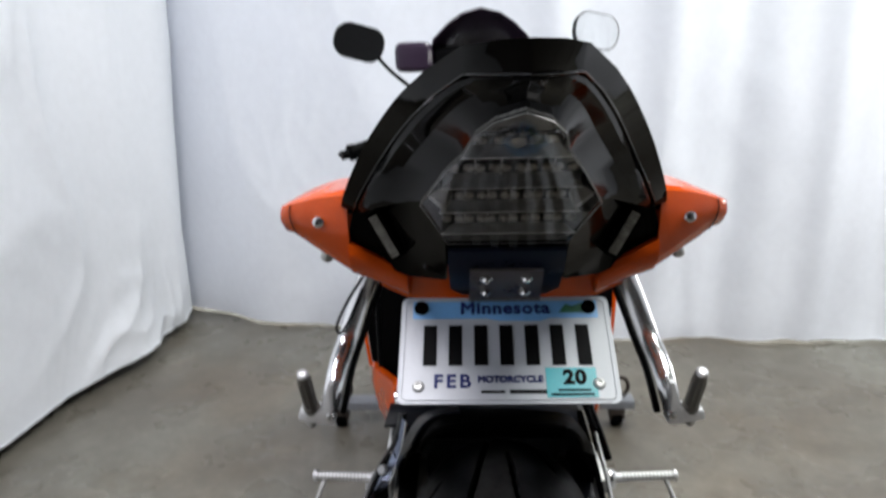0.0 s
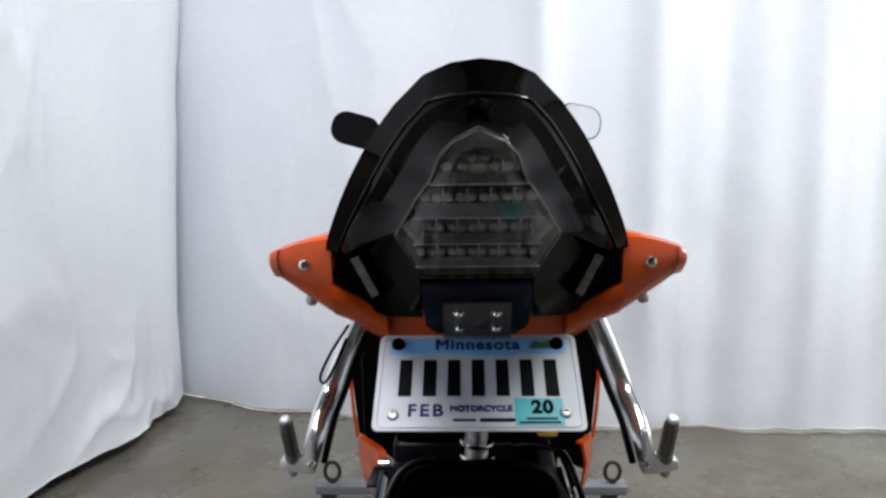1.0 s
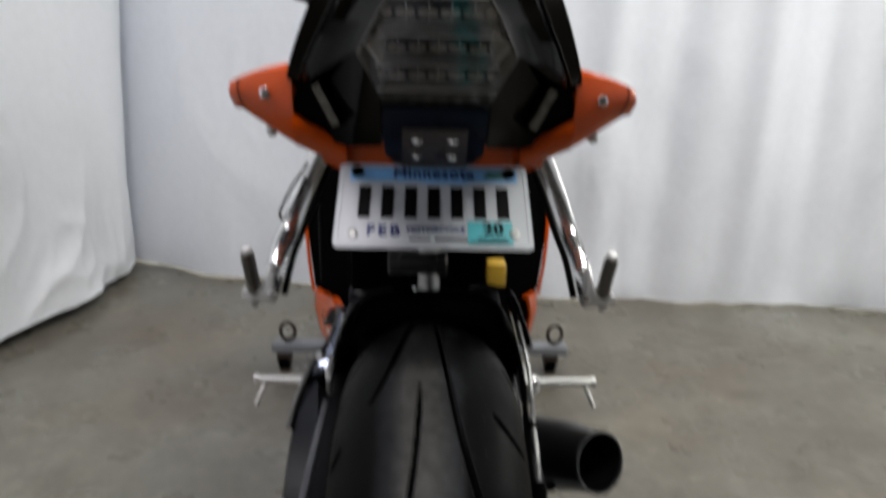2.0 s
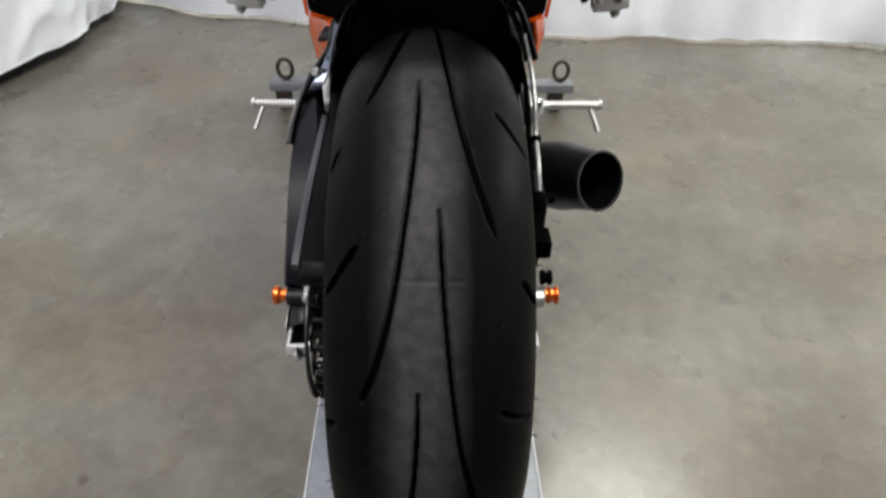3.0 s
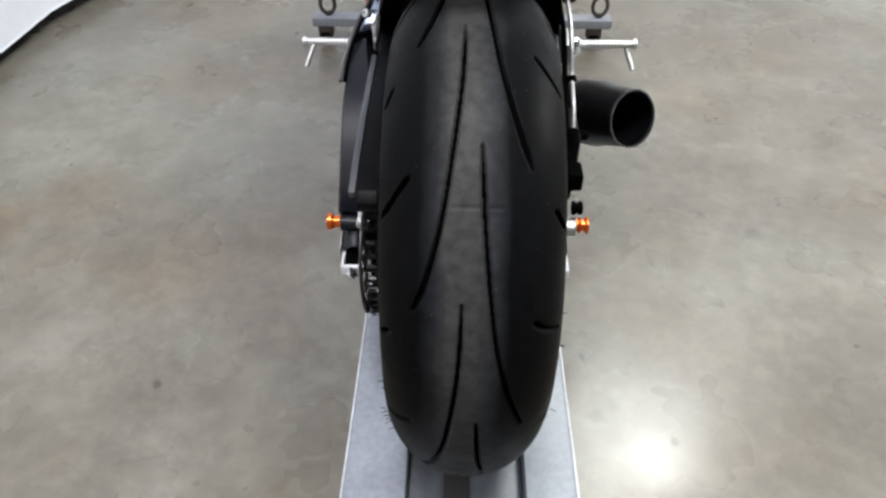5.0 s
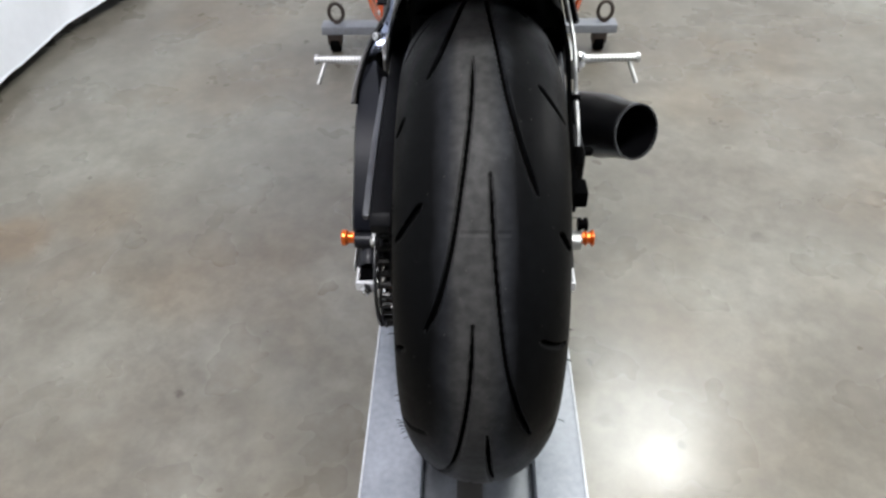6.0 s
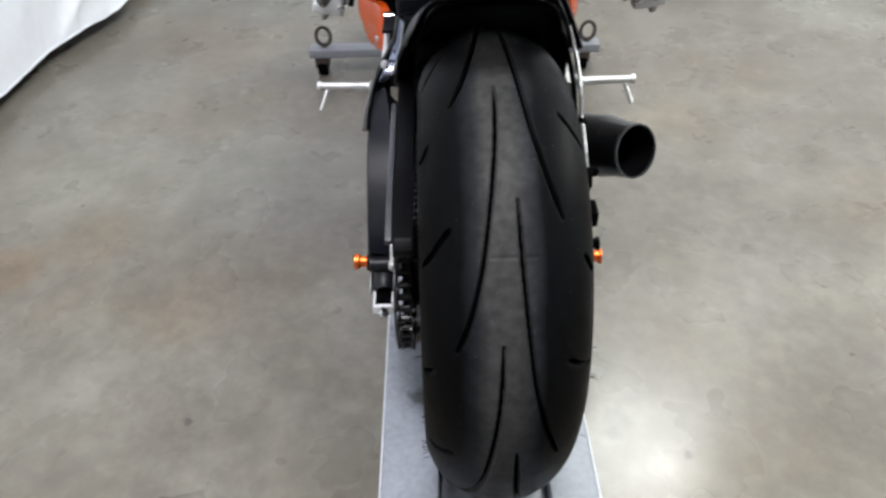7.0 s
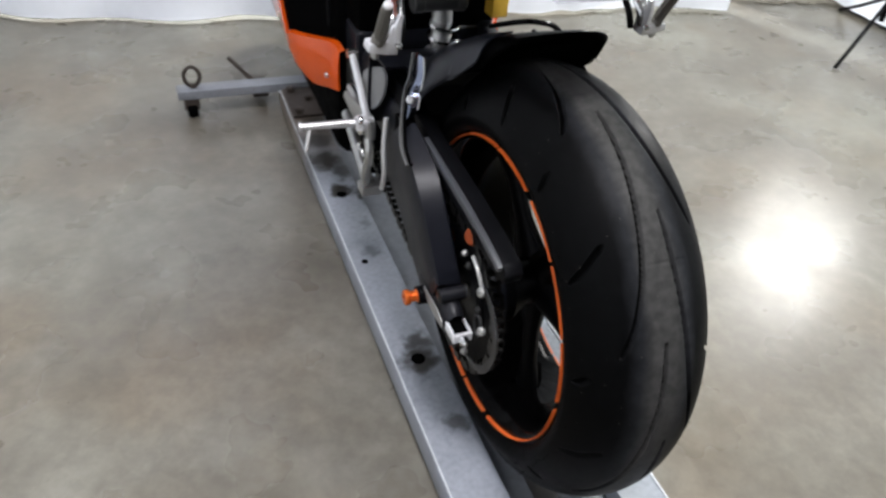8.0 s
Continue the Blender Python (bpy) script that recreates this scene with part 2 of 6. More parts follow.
def rubber():
    """Tyre rubber: near-black flanks, a much paler band along the crown, and dust specks."""
    m = mat("tyre_rubber", (0.02, 0.02, 0.022), 0.45, vary=0.25, scale=25, bump=0.12, bump_scale=500, spec=0.034)
    nt = m.node_tree
    b = nt.nodes["Principled BSDF"]
    co = nt.nodes.new("ShaderNodeTexCoord")
    sep = nt.nodes.new("ShaderNodeSeparateXYZ")
    nt.links.new(co.outputs["Object"], sep.inputs[0])
    wob = nt.nodes.new("ShaderNodeTexNoise")
    wob.inputs["Scale"].default_value, wob.inputs["Detail"].default_value = 16, 6
    nt.links.new(co.outputs["Object"], wob.inputs["Vector"])
    off = nt.nodes.new("ShaderNodeMath")
    off.operation, off.inputs[1].default_value = "MULTIPLY_ADD", 0.014
    nt.links.new(wob.outputs["Fac"], off.inputs[0])
    nt.links.new(sep.outputs[0], off.inputs[2])
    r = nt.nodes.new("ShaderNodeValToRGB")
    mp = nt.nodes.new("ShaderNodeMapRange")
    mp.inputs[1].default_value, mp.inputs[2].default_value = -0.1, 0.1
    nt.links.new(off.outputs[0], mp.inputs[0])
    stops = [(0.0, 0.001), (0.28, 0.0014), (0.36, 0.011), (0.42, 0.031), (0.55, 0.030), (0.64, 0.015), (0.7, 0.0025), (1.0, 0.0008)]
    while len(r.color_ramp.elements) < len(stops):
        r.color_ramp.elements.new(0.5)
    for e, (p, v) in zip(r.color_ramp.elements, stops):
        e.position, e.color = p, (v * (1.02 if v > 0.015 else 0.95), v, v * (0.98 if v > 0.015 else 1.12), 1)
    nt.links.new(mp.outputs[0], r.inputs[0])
    grit = nt.nodes.new("ShaderNodeTexNoise")
    grit.inputs["Scale"].default_value, grit.inputs["Detail"].default_value = 90, 8
    nt.links.new(co.outputs["Object"], grit.inputs["Vector"])
    gm = nt.nodes.new("ShaderNodeMapRange")
    gm.inputs[1].default_value, gm.inputs[2].default_value, gm.inputs[3].default_value, gm.inputs[4].default_value = 0.35, 0.7, 0.8, 1.3
    nt.links.new(grit.outputs["Fac"], gm.inputs[0])
    mul = nt.nodes.new("ShaderNodeVectorMath")
    mul.operation = "SCALE"
    nt.links.new(r.outputs[0], mul.inputs[0])
    nt.links.new(gm.outputs[0], mul.inputs["Scale"])
    sp = nt.nodes.new("ShaderNodeTexVoronoi")
    sp.inputs["Scale"].default_value = 190
    nt.links.new(co.outputs["Object"], sp.inputs["Vector"])
    keep = nt.nodes.new("ShaderNodeMapRange")
    keep.inputs[1].default_value, keep.inputs[2].default_value, keep.inputs[3].default_value, keep.inputs[4].default_value = 0.10, 0.17, 1.0, 0.0
    nt.links.new(sp.outputs["Distance"], keep.inputs[0])
    pick = nt.nodes.new("ShaderNodeSeparateColor")
    nt.links.new(sp.outputs["Color"], pick.inputs[0])
    some = nt.nodes.new("ShaderNodeMath")
    some.operation, some.inputs[1].default_value = "GREATER_THAN", 0.94
    nt.links.new(pick.outputs[0], some.inputs[0])
    both = nt.nodes.new("ShaderNodeMath")
    both.operation = "MULTIPLY"
    nt.links.new(some.outputs[0], both.inputs[0])
    nt.links.new(keep.outputs[0], both.inputs[1])
    dust = nt.nodes.new("ShaderNodeMix")
    dust.data_type = "RGBA"
    dust.inputs[7].default_value = (0.06, 0.057, 0.052, 1)
    nt.links.new(both.outputs[0], dust.inputs[0])
    nt.links.new(mul.outputs[0], dust.inputs[6])
    nt.links.new(dust.outputs[2], b.inputs["Base Color"])
    return m


def cloth():
    m = mat("white_cloth", (0.85, 0.875, 0.925), 0.9, vary=0.04, scale=3, bump=0.25, bump_scale=9)
    nt = m.node_tree
    b, out = nt.nodes["Principled BSDF"], nt.nodes["Material Output"]
    tr = nt.nodes.new("ShaderNodeBsdfTranslucent")
    tr.inputs[0].default_value = (0.8, 0.81, 0.84, 1)
    mx = nt.nodes.new("ShaderNodeMixShader")
    mx.inputs[0].default_value = 0.17
    nt.links.new(b.outputs[0], mx.inputs[1])
    nt.links.new(tr.outputs[0], mx.inputs[2])
    nt.links.new(mx.outputs[0], out.inputs[0])
    return m


def clear(name, tint, gloss_rough=0.02, ior=1.45):
    """Clear moulded plastic: see-through with a glossy face."""
    m = bpy.data.materials.new(name)
    m.use_nodes = True
    nt = m.node_tree
    out = nt.nodes["Material Output"]
    nt.nodes.remove(nt.nodes["Principled BSDF"])
    tp, gl, fr, mx = (nt.nodes.new(k) for k in ("ShaderNodeBsdfTransparent", "ShaderNodeBsdfGlossy", "ShaderNodeFresnel", "ShaderNodeMixShader"))
    tp.inputs[0].default_value = (*tint, 1)
    gl.inputs["Roughness"].default_value = gloss_rough
    fr.inputs[0].default_value = ior
    nt.links.new(fr.outputs[0], mx.inputs[0])
    nt.links.new(tp.outputs[0], mx.inputs[1])
    nt.links.new(gl.outputs[0], mx.inputs[2])
    nt.links.new(mx.outputs[0], out.inputs[0])
    return m


def glow(name, colour, strength):
    m = bpy.data.materials.new(name)
    m.use_nodes = True
    b = m.node_tree.nodes["Principled BSDF"]
    b.inputs["Base Color"].default_value = (0.8, 0.8, 0.8, 1)
    b.inputs["Emission Color"].default_value, b.inputs["Emission Strength"].default_value = (*colour, 1), strength
    return m


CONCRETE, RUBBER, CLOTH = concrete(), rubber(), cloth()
LENS = clear("clear_lens", (0.96, 0.96, 0.95), 0.015, 1.5)
PURPLE = mat("dark_purple_plastic", (0.03, 0.019, 0.035), 0.3, vary=0.15, spec=0.3)
GLOSS = mat("gloss_black_paint", (0.0013, 0.0012, 0.0013), 0.07, vary=0.1, spec=0.025)
COWL = mat("polished_black_cowl_paint", (0.0012, 0.0011, 0.0013), 0.05, vary=0.1, spec=0.05)
SATIN = mat("satin_black_plastic", (0.002, 0.002, 0.0024), 0.4, vary=0.2, bump=0.1, bump_scale=400, spec=0.05)
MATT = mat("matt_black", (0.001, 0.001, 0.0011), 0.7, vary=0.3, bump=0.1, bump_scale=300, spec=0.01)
HUGGER = mat("hugger_plastic", (0.0007, 0.0007, 0.0008), 0.4, vary=0.2, bump=0.1, bump_scale=500, spec=0.004)
ARM = mat("dark_grey_swingarm_paint", (0.0068, 0.0074, 0.0105), 0.34, vary=0.15, bump=0.06, bump_scale=500, spec=0.14)
ORANGE = mat("orange_paint", (0.45, 0.056, 0.0025), 0.22, vary=0.08, coat=0.25, spec=0.25)
ANODISED = mat("orange_anodised", (0.72, 0.15, 0.025), 0.3, metal=0.75, vary=0.1)
TAPE = mat("orange_rim_tape", (0.68, 0.12, 0.018), 0.4, vary=0.15, scale=60)
ALLOY = mat("satin_alloy", (0.58, 0.58, 0.59), 0.38, metal=0.55, vary=0.1, bump=0.05, bump_scale=600)
ALLOY_DULL = mat("dull_alloy", (0.42, 0.42, 0.41), 0.45, metal=0.9, vary=0.2, bump=0.1, bump_scale=300)
STEEL = mat("bright_steel", (0.7, 0.7, 0.7), 0.2, metal=1.0, vary=0.15)
CHAIN = mat("greasy_chain_steel", (0.012, 0.0115, 0.011), 0.35, metal=0.7, vary=0.4, scale=80)
RAIL_TOP = 0.067
# the strongest marks, around y 0.7, paint oil and shadow together
OIL_SHADE_MARKS = [(-0.11, 0.553, 0.020, 0.35), (-0.112, 0.449, 0.024, 0.45), (-0.102, 0.168, 0.034, 0.85), (-0.119, 0.122, 0.042, 0.95), (-0.104, -0.022, 0.024, 0.65), (-0.121, 0.689, 0.03, 1.0), (-0.072, 0.665, 0.035, 1.0), (-0.128, 0.829, 0.06, 1.0), (-0.09, 0.775, 0.045, 0.85), (-0.12, 0.93, 0.05, 0.8), (-0.1, 1.02, 0.06, 0.8), (0.13, -0.02, 0.016, 0.4)]
GREYPAINT = mat("worn_grey_paint", (0.18, 0.19, 0.21), 0.42, vary=0.2, scale=7, bump=0.15, bump_scale=60)
RAILPAINT = stained_paint()
RUSTY = mat("rusty_dark_steel", (0.045, 0.034, 0.028), 0.6, metal=0.4, vary=0.5, scale=40, bump=0.2)
LIPPAINT = mat("pale_rail_edge", (0.5, 0.52, 0.55), 0.4, vary=0.3, scale=20)
SLOT = mat("dark_channel_strip", (0.045, 0.042, 0.04), 0.5, vary=0.3, scale=30)
PLATEWHITE = mat("plate_white", (0.385, 0.4, 0.435), 0.4, vary=0.04, scale=30)
PLATEBLUE = mat("plate_blue", (0.15, 0.36, 0.66), 0.4, vary=0.15, scale=60)
INK = mat("plate_ink_black", (0.003, 0.003, 0.0035), 0.5, vary=0.1, spec=0.04)
NAVY = mat("plate_ink_blue", (0.012, 0.02, 0.11), 0.5, vary=0.1, spec=0.15)
TEAL = mat("sticker_teal", (0.012, 0.31, 0.36), 0.4, vary=0.08)
GREEN = mat("plate_green", (0.03, 0.12, 0.06), 0.5, vary=0.3, scale=200)
YELLOW = mat("ochre_plastic", (0.6, 0.36, 0.04), 0.4, vary=0.1)
SHELF = mat("pale_lamp_plastic", (0.9, 0.9, 0.91), 0.25, vary=0.3, scale=90)
LENSRIM = mat("grey_lens_rim", (0.11, 0.11, 0.107), 0.22, vary=0.4, scale=45, spec=0.25)
CAPGREY = mat("smoky_lamp_plastic", (0.075, 0.073, 0.07), 0.35, vary=0.25, scale=60, spec=0.1)
PEGGREY = mat("worn_peg_alloy", (0.13, 0.122, 0.108), 0.5, metal=0.5, vary=0.25, scale=120)
HEELGREY = mat("grey_heel_guard_plastic", (0.16, 0.16, 0.163), 0.5, vary=0.12, bump=0.1, bump_scale=300)
BRACKETGREY = mat("smoky_bracket_plastic", (0.06, 0.05, 0.047), 0.3, vary=0.2, scale=50)
BLOCKGREY = mat("dark_grey_cast_block", (0.008, 0.0083, 0.0105), 0.4, vary=0.25, spec=0.2)
DULLPLATE = mat("dull_grey_alloy_plate", (0.10, 0.10, 0.099), 0.45, metal=0.4, vary=0.25, scale=60)
GUARDBLACK = mat("dark_guard_plastic", (0.0026, 0.0027, 0.0034), 0.45, vary=0.2, bump=0.06, bump_scale=500, spec=0.06)
# paler grey with the light on the guard's side put into the colour
GUARD_LIT = mat("lit_guard_side_grey", (0.045, 0.047, 0.053), 0.35, vary=0.2)
BRIGHT = mat("bright_cast_alloy", (0.62, 0.62, 0.635), 0.4, metal=0.2, vary=0.06)
HANGER = mat("polished_hanger_alloy", (0.66, 0.66, 0.67), 0.2, metal=0.9, vary=0.1, scale=20)
BRAID = mat("braided_steel_sheath", (0.2, 0.2, 0.205), 0.35, metal=0.4, vary=0.35, scale=150)
COPPER = mat("brownish_orange_anodised", (0.3, 0.055, 0.012), 0.35, metal=0.6, vary=0.3, scale=80)
FINGREY = mat("grey_fin_plastic", (0.014, 0.014, 0.015), 0.4, vary=0.2)
# near-black groove rubber: the shade of the recess is put into its colour
GROOVE_SHADE = mat("shaded_groove_rubber", (0.001, 0.001, 0.001), 0.9, vary=0.1, spec=0.0)
GUSSET = mat("dark_blue_polished_gusset", (0.13, 0.145, 0.19), 0.16, metal=1.0, vary=0.15)
SILENCER = mat("satin_black_silencer", (0.0018, 0.0018, 0.0024), 0.33, vary=0.2, spec=0.5)
OUTLET = mat("glossy_black_outlet_edge", (0.02, 0.02, 0.021), 0.25, vary=0.5, scale=60, spec=0.6)
BEAD = mat("polished_black_edge", (0.002, 0.002, 0.0024), 0.06, vary=0.1, spec=0.16)
CANGREY = mat("dark_grey_anodised_can", (0.03, 0.03, 0.03), 0.35, metal=0.3, vary=0.25)
SIGNAL = mat("smoked_signal_lens", (0.2, 0.19, 0.165), 0.25, vary=0.4, scale=120, bump=0.6, bump_scale=300)
REFLECTOR = mat("lamp_reflector", (0.022, 0.021, 0.021), 0.3, metal=0.2, vary=0.25, scale=60)
LEDCAP = mat("led_cap", (0.62, 0.6, 0.58), 0.18, metal=0.3, vary=0.3, scale=200)
NAVYGLOSS = mat("dark_blue_gloss", (0.004, 0.006, 0.014), 0.3, spec=0.15)
MIRROR = mat("mirror_glass", (0.9, 0.91, 0.92), 0.015, metal=1.0, vary=0.01)
SCREENGREY = mat("wall_paint", (0.012, 0.012, 0.013), 0.8, vary=0.1, scale=2, bump=0.1)
CEIL = mat("ceiling_paint", (0.04, 0.04, 0.04), 0.85, vary=0.1, scale=2, bump=0.1)
DIFFUSER = glow("panel_diffuser", (0.97, 0.985, 1.0), 6.0)
SOFTGLOW = glow("softbox_front", (1.0, 0.98, 0.95), 1.6)


# ---- mesh helpers ----
def mesh_of(bm, name, smooth=True):
    bmesh.ops.recalc_face_normals(bm, faces=bm.faces)
    me = bpy.data.meshes.new(name)
    bm.to_mesh(me)
    bm.free()
    if smooth:
        me.polygons.foreach_set("use_smooth", [True] * len(me.polygons))
        me.set_sharp_from_angle(angle=radians(35))
    return me


def part(name, bm, material, parent, label="", smooth=True):
    """Links a bmesh, or a mesh, as one object under a thing or a part."""
    me = bm if isinstance(bm, bpy.types.Mesh) else mesh_of(bm, name, smooth)
    if not me.materials:
        me.materials.append(material)
    ob = new(name, me)
    if parent is not None:
        ob.parent = parent
    return tagged(ob, label)


def thing(name, label, category, group="", kind=""):
    return tagged(new(name), label, category, group, kind)


def structure(name, bm, material, label, category, smooth=True):
    return tagged(part(name, bm, material, None, "", smooth), label, category, "", "structure")


def merge(a, b):
    """Adds bmesh b to bmesh a."""
    me = bpy.data.meshes.new("tmp")
    b.to_mesh(me)
    b.free()
    a.from_mesh(me)
    bpy.data.meshes.remove(me)
    return a


def box(x0, y0, z0, x1, y1, z1, bevel=0.0, segs=2):
    bm = bmesh.new()
    bmesh.ops.create_cube(bm, size=1)
    for v in bm.verts:
        v.co = Vector(((x0 + x1) / 2 + v.co.x * (x1 - x0), (y0 + y1) / 2 + v.co.y * (y1 - y0), (z0 + z1) / 2 + v.co.z * (z1 - z0)))
    if bevel:
        bmesh.ops.bevel(bm, geom=bm.edges[:], offset=bevel, segments=segs, profile=0.6, affect="EDGES")
    return bm


def prism(poly, axis, lo, hi, bevel=0.0, segs=2):
    """A polygon in the plane across axis, drawn out from lo to hi. poly: the other two coordinates, in the order of x, y, z."""
    bm = bmesh.new()
    put = {"x": lambda a, b, c: (c, a, b), "y": lambda a, b, c: (a, c, b), "z": lambda a, b, c: (a, b, c)}[axis]
    low = [bm.verts.new(put(a, b, lo)) for a, b in poly]
    high = [bm.verts.new(put(a, b, hi)) for a, b in poly]
    bm.faces.new(low)
    bm.faces.new(high)
    n = len(poly)
    for i in range(n):
        bm.faces.new((low[i], low[(i + 1) % n], high[(i + 1) % n], high[i]))
    bmesh.ops.recalc_face_normals(bm, faces=bm.faces)
    if bevel:
        bmesh.ops.bevel(bm, geom=bm.edges[:], offset=bevel, segments=segs, profile=0.6, affect="EDGES")
    return bm


def spline(points, steps=8):
    """A smooth line through the points."""
    p = [Vector(q) for q in points]
    p = [2 * p[0] - p[1], *p, 2 * p[-1] - p[-2]]
    out = []
    for i in range(1, len(p) - 2):
        for k in range(steps):
            t = k / steps
            out.append(0.5 * (2 * p[i] + (p[i + 1] - p[i - 1]) * t + (2 * p[i - 1] - 5 * p[i] + 4 * p[i + 1] - p[i + 2]) * t * t + (3 * p[i] - p[i - 1] - 3 * p[i + 1] + p[i + 2]) * t ** 3))
    return [*out, p[-2]]


def tube(points, radius, segs=14, flat=1.0, up=None, closed=False):
    """A round or, with flat below 1, oval bar along the points. radius: one, or one for each point."""
    p = [Vector(q) for q in points]
    rad = radius if isinstance(radius, (list, tuple)) else [radius] * len(p)
    bm = bmesh.new()
    rings = []
    side = None
    for i, q in enumerate(p):
        a, b = (p[i - 1], p[(i + 1) % len(p)]) if closed else (p[max(i - 1, 0)], p[min(i + 1, len(p) - 1)])
        d = (b - a).normalized()
        if side is None:
            ref = Vector(up) if up else (Vector((0, 0, 1)) if abs(d.z) < 0.9 else Vector((0, 1, 0)))
            side = d.cross(ref).normalized()
        side = (side - d * side.dot(d)).normalized()
        other = d.cross(side)
        rings.append([bm.verts.new(q + (side * math.cos(2 * math.pi * k / segs) + other * math.sin(2 * math.pi * k / segs) * flat) * rad[i]) for k in range(segs)])
    pairs = list(zip(rings, rings[1:]))
    if closed:
        pairs.append((rings[-1], rings[0]))
    for r, s in pairs:
        for k in range(segs):
            bm.faces.new((r[k], r[(k + 1) % segs], s[(k + 1) % segs], s[k]))
    if not closed:
        bm.faces.new(rings[0])
        bm.faces.new(rings[-1])
    return bm


def lathe(profile, start, way, segs=32, closed=False):
    """Turns a profile of (along, radius) round the line from start along way."""
    d = Vector(way).normalized()
    side = d.orthogonal().normalized()
    other = d.cross(side)
    bm = bmesh.new()
    rings = []
    for a, r in profile:
        c = Vector(start) + d * a
        rings.append([bm.verts.new(c + (side * math.cos(2 * math.pi * k / segs) + other * math.sin(2 * math.pi * k / segs)) * max(r, 1e-5)) for k in range(segs)])
    pairs = list(zip(rings, rings[1:]))
    if closed:
        pairs.append((rings[-1], rings[0]))
    for r, s in pairs:
        for k in range(segs):
            bm.faces.new((r[k], r[(k + 1) % segs], s[(k + 1) % segs], s[k]))
    if not closed:
        bm.faces.new(rings[0])
        bm.faces.new(rings[-1])
    return bm


def skin(rings, thick=0.0, closed=False):
    """A sheet through rows of points, with a thickness."""
    bm = bmesh.new()
    rows = [[bm.verts.new(Vector(q)) for q in ring] for ring in rings]
    for r, s in zip(rows, rows[1:]):
        n = len(r)
        for k in range(n if closed else n - 1):
            bm.faces.new((r[k], r[(k + 1) % n], s[(k + 1) % n], s[k]))
    if thick:
        bmesh.ops.recalc_face_normals(bm, faces=bm.faces)
        bmesh.ops.solidify(bm, geom=bm.faces[:], thickness=thick)
    return bm


def mirrored(points):
    """A half line from the middle outwards, made whole: left to right."""
    half = [Vector(q) for q in points]
    left = [Vector((-q.x, q.y, q.z)) for q in reversed(half)]
    return left[:-1] + half if abs(half[0].x) < 1e-6 else left + half


def flip(bm):
    for v in bm.verts:
        v.co.x = -v.co.x
    return bm


def bolt(at, way, r=0.005, h=0.004):
    """A domed hexagon-socket screw head."""
    return lathe([(-0.002, r), (h * 0.4, r), (h * 0.8, r * 0.85), (h, r * 0.55), (h, r * 0.42), (h * 0.4, r * 0.4), (h * 0.4, 0.0)], at, way, 14)


def letters(text, size, m, material, parent, name, label="", spacing=1.0, bold=0.014):
    """Words in the built-in font as a mesh, standing at the pose m."""
    cu = bpy.data.curves.new("text", "FONT")
    cu.body, cu.size, cu.extrude, cu.align_x, cu.align_y = text, size, 0.0002, "CENTER", "CENTER"
    cu.bevel_depth, cu.bevel_resolution, cu.space_character = size * bold, 0, spacing
    tmp = bpy.data.objects.new("text", cu)
    me = bpy.data.meshes.new_from_object(tmp)
    bpy.data.objects.remove(tmp)
    me.transform(m)
    return part(name, me, material, parent, label)


# ---- the room ----
structure("floor", prism([(-5, -5), (5, -5), (5, 5), (-5, 5)], "z", -0.1, 0.0), CONCRETE, "polished grey-brown concrete floor with stains", "floor", False)
# unseen ceiling and walls are added, near black so that reflections stay dark
structure("ceiling", prism([(-5, -5), (5, -5), (5, 5), (-5, 5)], "z", CEILING_Z + 0.02, CEILING_Z + 0.15), CEIL, "plain near-black ceiling, added unseen to keep reflections dark", "ceiling", False)
structure("wall_north", box(-5, 4.8, 0, 5, 5, CEILING_Z + 0.02), SCREENGREY, "plain near-black wall behind the curtains, added unseen", "wall")
structure("wall_south", box(-5, -5, 0, 5, -4.8, CEILING_Z + 0.02), SCREENGREY, "plain near-black wall, added unseen to keep reflections dark", "wall")
structure("wall_west", box(-5, -4.8, 0, -4.8, 4.8, CEILING_Z + 0.02), SCREENGREY, "plain near-black wall, added unseen to keep reflections dark", "wall")
structure("wall_east", box(4.8, -4.8, 0, 5, 4.8, CEILING_Z + 0.02), SCREENGREY, "plain near-black wall, added unseen to keep reflections dark", "wall")


